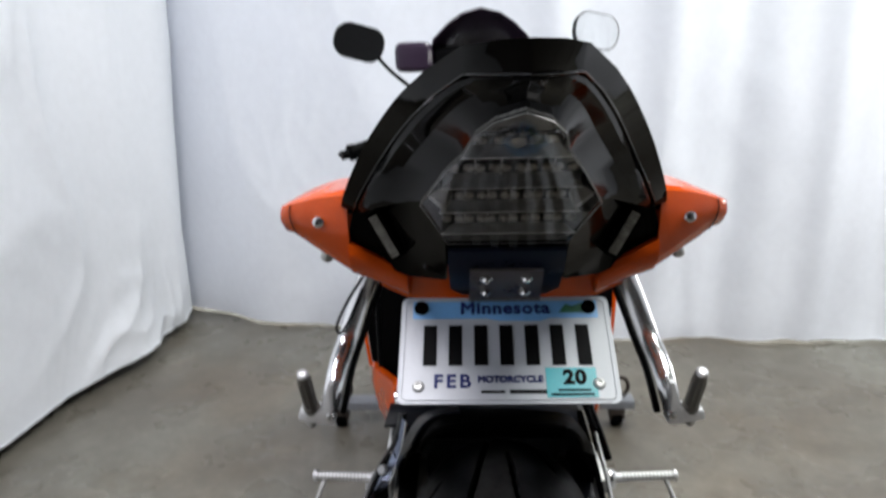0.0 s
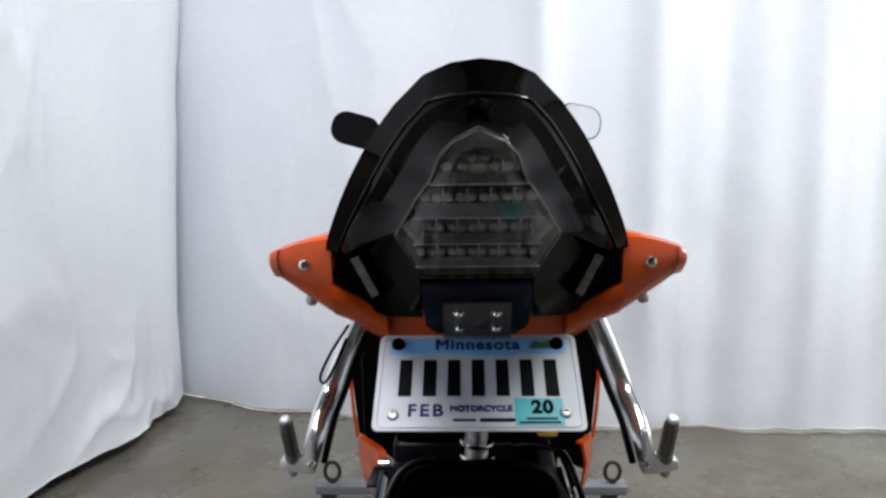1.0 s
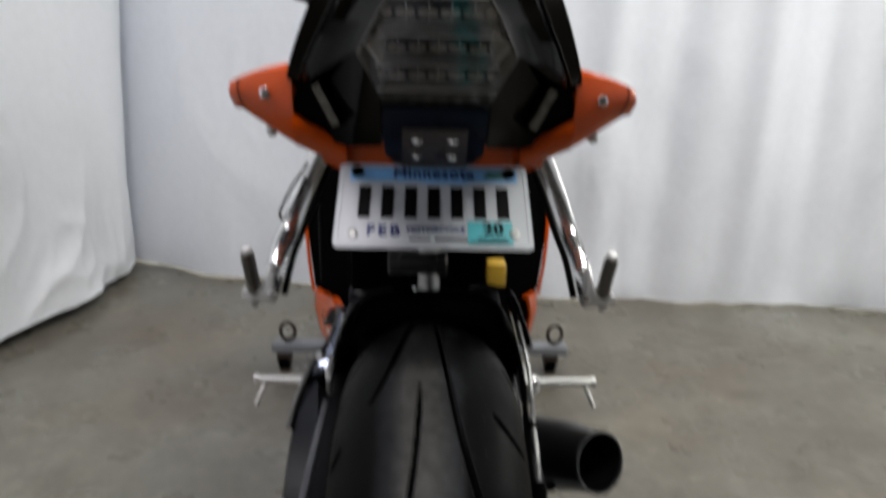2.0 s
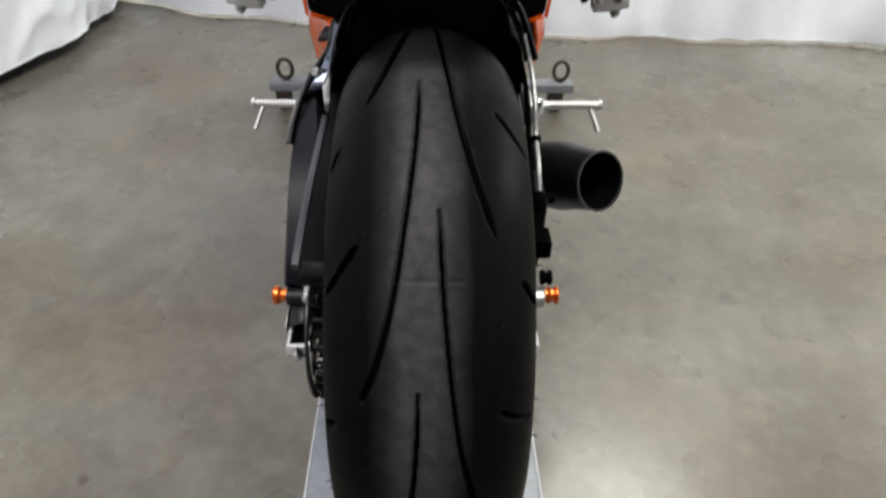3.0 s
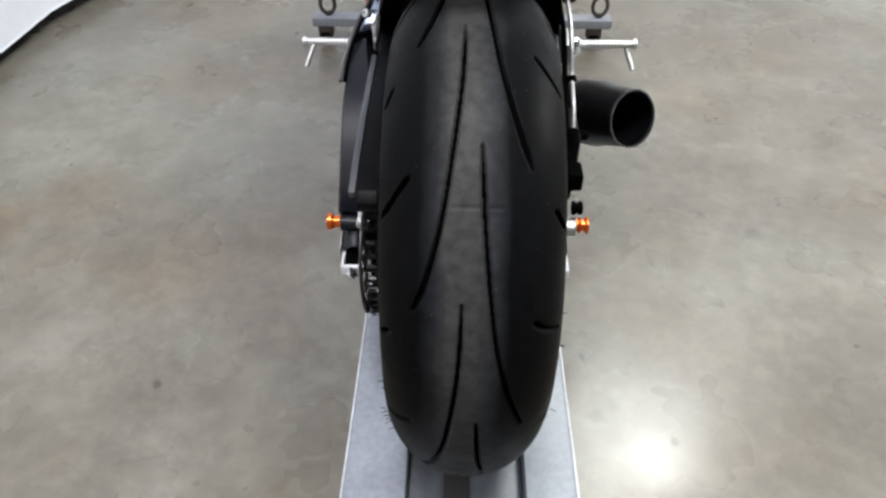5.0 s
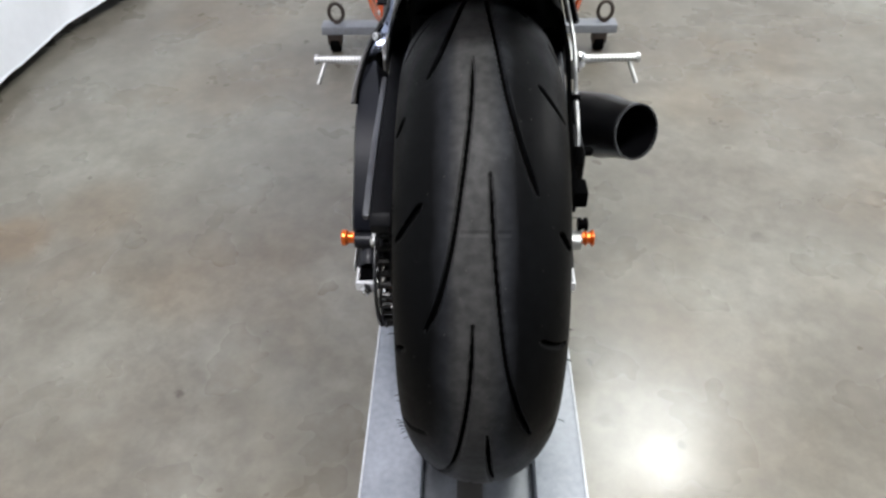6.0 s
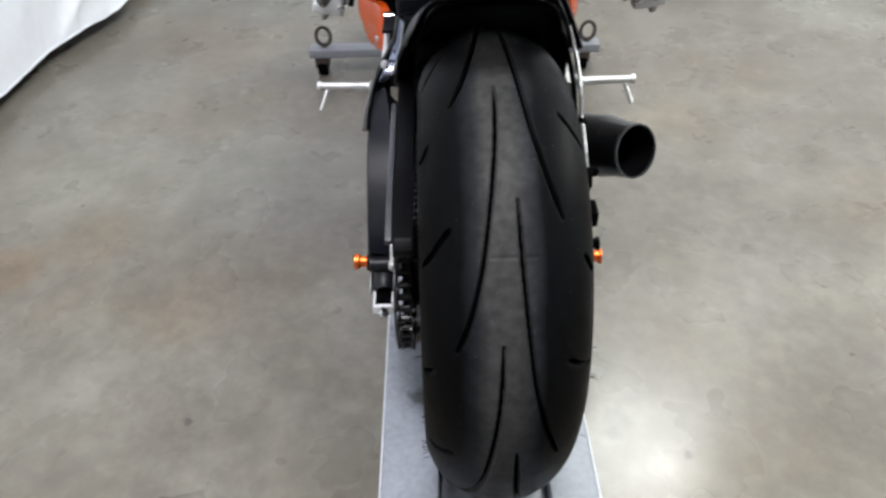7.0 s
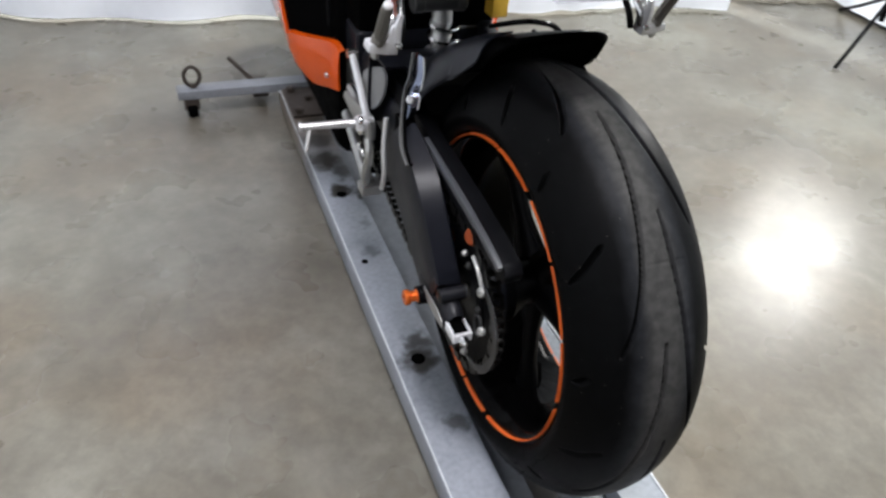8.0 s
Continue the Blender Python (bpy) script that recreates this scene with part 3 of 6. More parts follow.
def curtain(path, folds, seed, hem, label, lean=0.0, wrinkle=1.0, sway=1.0):
    """A hanging cloth along a plan line. folds: (share of length, depth, width) of each pleat."""
    line = spline(path, 40)
    dist = [0.0]
    for a, b in zip(line, line[1:]):
        dist.append(dist[-1] + (b - a).length)
    total = dist[-1]
    cols, rows = int(total / 0.011), 110
    rnd = random.Random(seed)
    wob = [(rnd.uniform(2, 9), rnd.uniform(0, 6.28), rnd.uniform(0.002, 0.008)) for _ in range(7)]
    verts, k = [], 0
    plan = []
    for i in range(cols + 1):
        s = total * i / cols
        while k < len(dist) - 2 and dist[k + 1] < s:
            k += 1
        f = (s - dist[k]) / max(dist[k + 1] - dist[k], 1e-6)
        q = line[k].lerp(line[k + 1], f)
        d = (line[k + 1] - line[k]).normalized()
        plan.append((s, q, Vector((d.y, -d.x, 0))))
    for j in range(rows + 1):
        h = j / rows
        for s, q, n in plan:
            off = sway * sum(a * math.sin(s * w + p + 0.8 * h) for w, p, a in wob)
            for at, depth, width in folds:
                u = (s / total - at) * total / width + 0.25 * math.sin(3 * h + at * 20)
                off += depth * math.exp(-u * u) * (0.55 + 0.45 * h)
            off += 0.018 * sway * (1 - h) ** 3 * math.sin(s * 14 + seed) + 0.012 * sway * noise.noise(Vector((s * 3, h * 5, seed)))
            up = 2.7 * h ** 1.5
            bend = 0.25 * noise.noise(Vector((s * 1.7, up * 1.7, seed + 9.0)))
            much = wrinkle * min(max(0.35 + 1.6 * noise.noise(Vector((s * 1.3, up * 0.9, seed + 4.0))), 0.08), 1.2)
            for sc, amp, slant in ((1.9, 0.034, 0.4), (3.4, 0.020, -0.55), (6.3, 0.011, 0.7), (11.0, 0.005, -0.3)):
                q3 = Vector(((s + bend) * sc + slant * up * sc * 0.6, up * sc * 0.45 - slant * s * sc * 0.4, seed * 3.1 + sc))
                off += amp * much * max(0.0, 1 - 3.0 * abs(noise.noise(q3))) ** 2
            low = hem + 0.012 * noise.noise(Vector((s * 2.2, 7.0, seed))) + 0.004 * noise.noise(Vector((s * 14, 3.0, seed)))
            p = q + n * off + Vector((lean * (s / total) ** 6 * h ** 1.5 * 2.75, 0, 0))
            verts.append((p.x, p.y, low + (2.75 - low) * (h ** 1.5)))
    w = cols + 1
    faces = [(j * w + i, j * w + i + 1, (j + 1) * w + i + 1, (j + 1) * w + i) for j in range(rows) for i in range(cols)]
    me = bpy.data.meshes.new("curtain")
    me.from_pydata(verts, [], faces)
    me.polygons.foreach_set("use_smooth", [True] * len(me.polygons))
    ob = part("curtain", me, CLOTH, None)
    mod = ob.modifiers.new("cloth", "SOLIDIFY")
    mod.thickness = 0.003
    # a stitched hem along the foot
    hemline = [Vector(verts[i]) + Vector((0, 0, 0.004)) for i in range(0, w, 2)]
    part("hem", tube(hemline, 0.0026, 6), CLOTH, ob, "rolled frayed white hem")
    return tagged(ob, label, "curtain", "curtains round the motorcycle")


curtain([(-1.25, -3.2, 0), (-1.27, -1.2, 0), (-1.33, 0.2, 0), (-1.31, 1.0, 0), (-1.292, 1.3, 0), (-1.248, 1.5, 0), (-1.205, 1.66, 0), (-1.195, 1.86, 0), (-1.215, 2.12, 0), (-1.36, 2.37, 0)], [(0.7, 0.03, 0.2), (0.85, -0.02, 0.15), (0.93, 0.03, 0.12)], 3, 0.044,
        "white cloth curtain hanging to the floor beside the motorcycle", 0.08, 1.05, 0.25)
curtain([(-1.6, 2.5, 0), (-1.32, 2.32, 0), (-1.0, 2.14, 0), (-0.56, 2.0, 0), (0.0, 1.93, 0), (0.5, 1.88, 0), (1.0, 1.84, 0), (1.5, 1.81, 0), (1.88, 1.74, 0)],
        [(0.55, 0.03, 0.06), (0.66, 0.05, 0.07), (0.72, -0.05, 0.07), (0.8, 0.05, 0.06), (0.86, -0.05, 0.06), (0.93, 0.06, 0.07)], 8, 0.011,
        "white pleated cloth curtain hanging behind the motorcycle", 0.0, 0.28)
curtain([(1.98, 1.85, 0), (2.25, 1.82, 0), (2.5, 1.75, 0), (2.46, 1.45, 0), (2.62, 1.2, 0), (2.65, 0.2, 0), (2.6, -1.2, 0), (2.6, -3.2, 0)],
        [(0.08, 0.05, 0.06), (0.2, 0.05, 0.1), (0.5, 0.05, 0.12)], 5, 0.02,
        "white cloth curtain closing the far side of the bay")

# ceiling light panels: the first inferred, the other five added as fill
first = thing("ceiling_fill_light", "white rectangular ceiling light panel, switched on; all but the first are added fill", "ceiling light", "ceiling light panels")
part("frame", box(-0.32, -0.22, -0.045, 0.32, 0.22, 0.02, 0.004), ALLOY_DULL, first)
part("diffuser", box(-0.3, -0.2, -0.055, 0.3, 0.2, -0.047, 0.002), DIFFUSER, first, "glowing white diffuser")
for i, (px, py) in enumerate(PANELS):
    m = pose(px, py, CEILING_Z)
    if i:
        copy_thing(first, m)
    else:
        first.matrix_basis = m

# studio light on a stand
stand = thing("studio_light", "black light stand with a glowing white softbox, on the concrete", "studio light")
foot = Vector((2.28, 1.3, 0))
part("pole", tube([foot + Vector((0, 0, 0.1)), foot + Vector((0, 0, 0.9)), SOFTBOX + Vector((0.06, 0.06, 0))], 0.012, 12), SATIN, stand)
for a in (205, 330, 62):
    tip = foot + Vector((0.40 * math.cos(radians(a)), 0.40 * math.sin(radians(a)), 0.008))
    part("leg", tube([foot + Vector((0, 0, 0.2)), foot.lerp(tip, 0.55) + Vector((0, 0, 0.085)), tip], 0.008, 8), SATIN, stand)
turn = look(SOFTBOX, (-0.3, 0.6, 0.9))
bm = skin([[turn @ Vector((sx * a, sy * b, c)) for sx, sy in ((-1, -1), (1, -1), (1, 1), (-1, 1))] for a, b, c in ((0.06, 0.06, 0.25), (0.26, 0.31, 0.02), (0.26, 0.31, -0.03))], 0.004, True)
part("softbox", bm, SATIN, stand, "black fabric softbox")
part("front", skin([[turn @ Vector((x, y, 0.03)) for x in (-0.25, 0.25)] for y in (-0.3, 0.3)], 0.002), SOFTGLOW, stand, "glowing white front cloth")

# ---- the steel trolley under the motorcycle ----
trolley = thing("motorcycle_dolly", "worn grey painted steel motorcycle dolly with eye bolts and castors", "dolly")
RAIL_X0, RAIL_X1, TROUGH_X0, TROUGH_X1, RAIL_Z = -0.168, 0.157, -0.08, 0.085, 0.067
for x0, x1 in ((RAIL_X0, TROUGH_X0), (TROUGH_X1, RAIL_X1)):
    part("rail", box(x0, -0.62, 0.012, x1, 1.238, RAIL_Z, 0.003), RAILPAINT, trolley, "scuffed grey steel side rail with oil and shadow marks")
part("trough", box(TROUGH_X0 + 0.001, -0.62, 0.018, TROUGH_X1 - 0.001, 1.238, 0.03), GREYPAINT, trolley, "grey steel wheel channel")
for x in (RAIL_X0 + 0.0016, RAIL_X1 - 0.0016):
    part("rail_lip", box(x - 0.0016, -0.62, RAIL_Z + 0.0005, x + 0.0016, 1.236, RAIL_Z + 0.0022, 0.0006, 1), LIPPAINT, trolley, "pale thin edge of the rail")
part("slot_cover", box(-0.029, -0.6, 0.0305, 0.009, -0.12, 0.033, 0.001), SLOT, trolley, "dark strip in the channel")
part("cross_arm", box(-0.447, 1.24, 0.060, 0.425, 1.29, 0.086, 0.004), GREYPAINT, trolley, "grey rectangular-tube cross arm")
for ex in (-0.402, 0.388):
    eye = part("eye_bolt", tube([Vector((ex + 0.021 * math.cos(a), 1.268, 0.118 + 0.028 * math.sin(a))) for a in [i * math.pi / 12 for i in range(24)]], 0.0056, 8, closed=True), RUSTY, trolley, "dark steel lifting eye")
    part("shank", lathe([(0, 0.010), (0.006, 0.010), (0.006, 0.006), (0.012, 0.006)], (ex, 1.268, 0.084), (0, 0, 1), 12), RUSTY, eye)
    wheel = part("castor", lathe([(-0.015, 0.006), (-0.015, 0.021), (-0.011, 0.024), (0.011, 0.024), (0.015, 0.021), (0.015, 0.006)], (ex - 0.01, 1.262, 0.024), (1, 0, 0), 20), MATT, trolley, "small black castor wheel")
    part("fork", box(ex - 0.031, 1.245, 0.026, ex + 0.011, 1.28, 0.061, 0.003), RUSTY, wheel)
part("lever", tube([(-0.285, 1.419, 0.10), (-0.215, 1.37, 0.03)], 0.0065, 8), RUSTY, trolley, "dark steel lever rod")
part("lever_pivot", box(-0.235, 1.29, 0.025, -0.19, 1.39, 0.045, 0.003), RUSTY, trolley)
clamp = part("clamp_plate", box(-0.16, 1.06, RAIL_Z, -0.03, 1.23, RAIL_Z + 0.008, 0.002), RUSTY, trolley, "rusty clamp plate bolted to the rail")
for bx, by in ((-0.14, 1.08), (-0.06, 1.09), (-0.14, 1.21), (-0.06, 1.20), (-0.1, 1.15)):
    part("nut", lathe([(0, 0.012), (0.012, 0.012), (0.014, 0.008)], (bx, by, RAIL_Z + 0.008), (0, 0, 1), 6), RUSTY, clamp)
for hx, hy, r in ((-0.122, 0.129, 0.013), (-0.125, 0.673, 0.012), (-0.14, 0.42, 0.007)):
    # flat black disc stands for the hole and the shade in it
    part("bolt_hole", lathe([(0.0, r), (0.0012, r), (0.0012, r * 0.4), (0.0012, 0.0)], (hx, hy, RAIL_Z), (0, 0, 1), 18), MATT, trolley, "oily black bolt hole")
# ---- the motorcycle ----
bike = thing("motorcycle", "orange and black sports motorcycle standing on a grey steel dolly", "motorcycle")
AXLE_Y, AXLE_Z, TYRE_R, CROWN_R = -0.008, 0.351, 0.316, 0.0965


# rear wheel
def crown(x):
    return TYRE_R - (CROWN_R - math.sqrt(CROWN_R ** 2 - x * x))


def sample_line(points, n=60):
    """A tread groove as many (angle, x) places along its length, with how far along each is."""
    line = spline([(a, x * 1000, 0) for a, x in points], 12)
    return [(q.x, q.y / 1000, i / (len(line) - 1)) for i, q in enumerate(line)]


def tyre_mesh():
    turns, across = 1440, 250
    half = 0.0925
    period = 360 / 7
    grooves = [sample_line(g) for g in (
        [(78.2, -0.0097), (70, -0.0108), (62.5, -0.0135), (53.5, -0.0190), (43.5, -0.0265), (36.0, -0.0345), (29.0, -0.0450), (24.5, -0.0556)],
        [(53.2, 0.0066), (46.1, 0.0084), (38.7, 0.0108), (29.0, 0.0158), (18.4, 0.0232), (9.2, 0.0342), (3.0, 0.0442), (-1.4, 0.0525)],
        [(48.6, -0.0598), (45.8, -0.0713), (41.6, -0.0870)],
        [(73.8, 0.0577), (71.4, 0.0717), (69.5, 0.0860)],
        [(43.4, 0.0771), (39.8, 0.0890)],
        [(69.4, -0.0804), (67.0, -0.0880)])]
    profile = []
    for i in range(across + 1):
        x = half * math.sin(math.pi / 2 * (2 * i / across - 1) * 0.92) / math.sin(math.pi / 2 * 0.92)
        profile.append((x, crown(x)))
    flank = [(0.0925, 0.2415), (0.0912, 0.2365), (0.0888, 0.2325), (0.0855, 0.2295), (0.082, 0.2275), (0.078, 0.2245), (0.074, 0.215)]
    profile = [(-x, r) for x, r in reversed(flank)] + profile + flank
    w = len(profile)
    xs = np.array([q[0] for q in profile])
    depth = np.zeros((turns, w))
    step = 360.0 / turns
    for rep in range(7):
        for g in grooves:
            for (a, x, u), (a2, x2, u2) in zip(g, g[1:]):
                for k in range(4):
                    f = k / 4
                    aa, xx, uu = a + (a2 - a) * f + rep * period, x + (x2 - x) * f, u + (u2 - u) * f
                    wide = 0.0027 * min(1, 6 * (1 - uu) + 0.35, 5 * uu + 0.45)
                    for row in range(int(aa / step) - 2, int(aa / step) + 4):
                        da = (row * step - aa) / 57.3 * TYRE_R
                        dist = np.sqrt((xs - xx) ** 2 + da * da)
                        hit = np.clip(0.5 + (wide - dist) / 0.0016, 0, 1) * 0.0065
                        depth[row % turns] = np.maximum(depth[row % turns], hit)
    seam_row = int(42.8 / step)
    depth[seam_row:seam_row + 3] = np.maximum(depth[seam_row:seam_row + 3], np.where(np.abs(xs - 0.002) < 0.024, 0.0007, 0.0))
    depth[:, :len(flank)] = 0
    depth[:, -len(flank):] = 0
    verts = []
    for row in range(turns):
        a = math.radians(row * step)
        for c, (x, r) in enumerate(profile):
            rr = r - depth[row, c]
            verts.append((x, AXLE_Y - rr * math.cos(a), AXLE_Z + rr * math.sin(a)))
    faces = [(row * w + c, row * w + c + 1, ((row + 1) % turns) * w + c + 1, ((row + 1) % turns) * w + c) for row in range(turns) for c in range(w - 1)]
    me = bpy.data.meshes.new("tyre")
    me.from_pydata(verts, [], faces)
    me.polygons.foreach_set("use_smooth", [True] * len(me.polygons))
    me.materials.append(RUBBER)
    me.materials.append(GROOVE_SHADE)
    # deep groove faces take the shade colour
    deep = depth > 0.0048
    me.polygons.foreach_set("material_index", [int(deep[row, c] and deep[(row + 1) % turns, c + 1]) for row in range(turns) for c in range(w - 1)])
    return me


AXLE = Vector((0, AXLE_Y, AXLE_Z))
rear_wheel = part("rear_wheel", lathe([(-0.085, 0.015), (-0.085, 0.05), (-0.06, 0.055), (-0.03, 0.036), (0.03, 0.036), (0.07, 0.05), (0.075, 0.015)], AXLE, (1, 0, 0), 40), SATIN, bike, "black cast hub")
part("tyre", tyre_mesh(), RUBBER, rear_wheel, "wide black road tyre with curved grooves and a paler crown")
hair_rnd = random.Random(12)
for k in range(26):
    a = radians(hair_rnd.uniform(-75, 60))
    sx = -1 if k % 3 else 1
    r = 0.255 + hair_rnd.uniform(-0.008, 0.008)
    root = AXLE + Vector((sx * 0.0905, -r * math.cos(a), r * math.sin(a)))
    tip = root + Vector((sx * hair_rnd.uniform(0.004, 0.009), hair_rnd.uniform(-0.003, 0.003), hair_rnd.uniform(-0.003, 0.003)))
    part("rubber_hair", tube([root, root.lerp(tip, 0.6) + Vector((0, 0, 0.0012)), tip], [0.0006, 0.0005, 0.0003], 5), RUBBER, rear_wheel)
part("rim", lathe([(-0.0805, 0.2265), (-0.0805, 0.2155), (-0.074, 0.208), (-0.05, 0.199), (0.05, 0.199), (0.074, 0.208), (0.0805, 0.2155), (0.0805, 0.2265), (0.06, 0.22), (-0.06, 0.22)], AXLE, (1, 0, 0), 96, True), GLOSS, rear_wheel, "black painted rim")
for sx in (-1, 1):
    for k in range(15):
        a0, a1 = k * 24 + 0.7, k * 24 + 23.3
        if k % 3 == 2:
            a1 -= 2.5
        pts = [AXLE + Vector((sx * 0.0814, -0.2215 * math.cos(radians(a)), 0.2215 * math.sin(radians(a)))) for a in np.linspace(a0, a1, 10)]
        part("rim_tape", tube(pts, 0.0054, 6, 0.25, up=(0, 0.3, 1)), TAPE, rear_wheel, "orange reflective rim stripe")
for k in range(5):
    a = radians(k * 72 - 80)
    d = Vector((0, -math.cos(a), math.sin(a)))
    part("spoke", tube([AXLE + d * 0.03, AXLE + d * 0.09, AXLE + d * 0.15, AXLE + d * 0.2], [0.028, 0.016, 0.0145, 0.022], 12, 0.8, up=(1, 0, 0)), SATIN, rear_wheel)
sprocket = part("sprocket", lathe([(-0.004, 0.052), (-0.004, 0.072), (0.004, 0.072), (0.004, 0.052)], AXLE + Vector((-0.116, 0, 0)), (1, 0, 0), 48, True), SATIN, rear_wheel, "dark steel rear sprocket")
tooth = None
for k in range(42):
    a = 2 * math.pi * k / 42
    bm = prism([(-0.0045, 0.095), (0.0045, 0.095), (0.0016, 0.112), (-0.0016, 0.112)], "x", -0.0025, 0.0025)
    if tooth is None:
        tooth = mesh_of(bm, "tooth")
    else:
        bm.free()
    o = part("tooth", tooth, CHAIN, sprocket)
    o.matrix_basis = Matrix.Translation(AXLE + Vector((-0.116, 0, 0))) @ Matrix.Rotation(a, 4, "X")
part("sprocket_ring", lathe([(-0.003, 0.07), (-0.003, 0.099), (0.003, 0.099), (0.003, 0.07)], AXLE + Vector((-0.116, 0, 0)), (1, 0, 0), 60, True), SATIN, sprocket)
for k in range(6):
    a = 2 * math.pi * k / 6 + 0.3
    part("sprocket_bolt", bolt(AXLE + Vector((-0.121, -0.062 * math.cos(a), 0.062 * math.sin(a))), (-1, 0, 0), 0.006, 0.005), CANGREY, sprocket)
part("carrier", lathe([(-0.112, 0.02), (-0.112, 0.055), (-0.08, 0.065), (-0.08, 0.02)], AXLE, (1, 0, 0), 32), ARM, rear_wheel)
part("brake_disc", lathe([(0.088, 0.055), (0.088, 0.11), (0.093, 0.11), (0.093, 0.055)], AXLE, (1, 0, 0), 64, True), STEEL, rear_wheel, "steel brake disc")
part("axle", lathe([(-0.15, 0.011), (0.14, 0.011)], AXLE, (1, 0, 0), 18), ALLOY_DULL, rear_wheel)

# chain
PITCH, CHAIN_R = 0.0159, 0.112
way = []
n_wrap = int(math.pi * CHAIN_R / PITCH)
for i in range(36, 0, -1):
    way.append((Vector((-0.116, AXLE_Y + i * PITCH, AXLE_Z + CHAIN_R + 0.004 * math.sin(i / 36 * 3.14))), Vector((0, -1, 0))))
for i in range(n_wrap + 1):
    a = math.pi / 2 - i * PITCH / CHAIN_R
    way.append((Vector((-0.116, AXLE_Y - CHAIN_R * math.cos(a), AXLE_Z + CHAIN_R * math.sin(a))), Vector((0, -math.sin(a), -math.cos(a)))))
for i in range(1, 36):
    way.append((Vector((-0.116, AXLE_Y + i * PITCH, AXLE_Z - CHAIN_R + 0.0024 * i)), Vector((0, 1, 0.15)).normalized()))
chain = part("chain", tube([way[-1][0], way[-1][0] + Vector((0, 0.02, 0.002))], 0.004, 8), CHAIN, bike, "greasy dark drive chain")


def link_mesh(outer):
    w = 0.0085 if outer else 0.0062
    bm = bmesh.new()
    for sx in (-1, 1):
        shape = [(-0.0115, 0), (-0.0095, 0.0062), (-0.004, 0.0072), (0, 0.0055), (0.004, 0.0072), (0.0095, 0.0062), (0.0115, 0), (0.0095, -0.0062), (0, -0.0055), (-0.0095, -0.0062)]
        merge(bm, prism(shape, "x", sx * w - 0.001, sx * w + 0.001))
    merge(bm, lathe([(-w, 0.0045), (w, 0.0045)], (0, -0.0079, 0), (1, 0, 0), 10))
    return mesh_of(bm, "link")


links = [link_mesh(False), link_mesh(True)]
for i, (q, d) in enumerate(way):
    o = part("link", links[i % 2], CHAIN, chain)
    o.matrix_basis = Matrix.Translation(q) @ Matrix.Rotation(math.atan2(d.z, d.y), 4, "X")

# swingarm
# stations along the arm: the outer and the inner upper edge, and the foot, each as (y, z)
ARM_LINE = [((0.178, 0.525), (0.165, 0.532), (0.28, 0.42)), ((0.165, 0.52), (0.15, 0.527), (0.255, 0.413)), ((0.136, 0.507), (0.12, 0.512), (0.215, 0.40)), ((0.093, 0.489), (0.083, 0.491), (0.17, 0.382)), ((0.052, 0.462), (0.047, 0.456), (0.12, 0.356)), ((0.012, 0.427), (0.009, 0.417), (0.072, 0.328)), ((-0.014, 0.403), (-0.014, 0.393), (0.032, 0.322)), ((-0.024, 0.388), (-0.022, 0.38), (0.01, 0.322))]
sections = []
for (oy, oz), (iy, iz), (fy, fz) in ARM_LINE:
    out, inn, low = Vector((-0.167 + 0.13 * max(oy - 0.125, 0), oy, oz)), Vector((-0.131 - 0.15 * max(iy - 0.1, 0), iy, iz)), Vector((-0.159, fy, fz))
    side = out.lerp(low, 0.45) + Vector((-0.0015, 0, 0))
    sections.append([Vector((-0.128, fy, fz)), low, side, out.lerp(low, 0.05) + Vector((-0.001, 0, 0)), out.lerp(inn, 0.06) + Vector((0, 0, 0.001)), inn.lerp(out, 0.06) + Vector((0, 0, 0.001)), inn + Vector((0.002, 0, -0.005)), Vector((-0.128, (iy + fy) / 2, (iz + fz) / 2))])
rings = [spline([Vector(c[k]) for c in sections], 4) for k in range(8)]
bm = skin([[r[i] for r in rings] for i in range(len(rings[0]))], 0, True)
bm.faces.new([next(v for v in bm.verts if (v.co - r[-1]).length < 1e-6) for r in rings])
swingarm = part("swingarm", bm, ARM, bike, "dark grey painted swingarm")
part("arm_beam", box(-0.1275, 0.24, 0.40, -0.1, 0.62, 0.5, 0.012, 3), ARM, swingarm)
part("front_edge", tube(spline([(-0.166, 0.226, 0.512), (-0.17, 0.222, 0.466), (-0.17, 0.216, 0.42), (-0.166, 0.238, 0.376)], 5), 0.004, 8), ALLOY, swingarm, "bright front edge of the swingarm")
part("right_arm", prism([(0.6, 0.55), (0.19, 0.51), (0.1, 0.48), (-0.02, 0.37), (-0.04, 0.362), (-0.04, 0.312), (0.02, 0.30), (0.6, 0.37)], "x", 0.099, 0.124, 0.006, 3), ARM, swingarm)
part("cross_tube", box(-0.138, 0.498, 0.394, 0.1265, 0.5799, 0.534, 0.012, 3), ARM, swingarm)
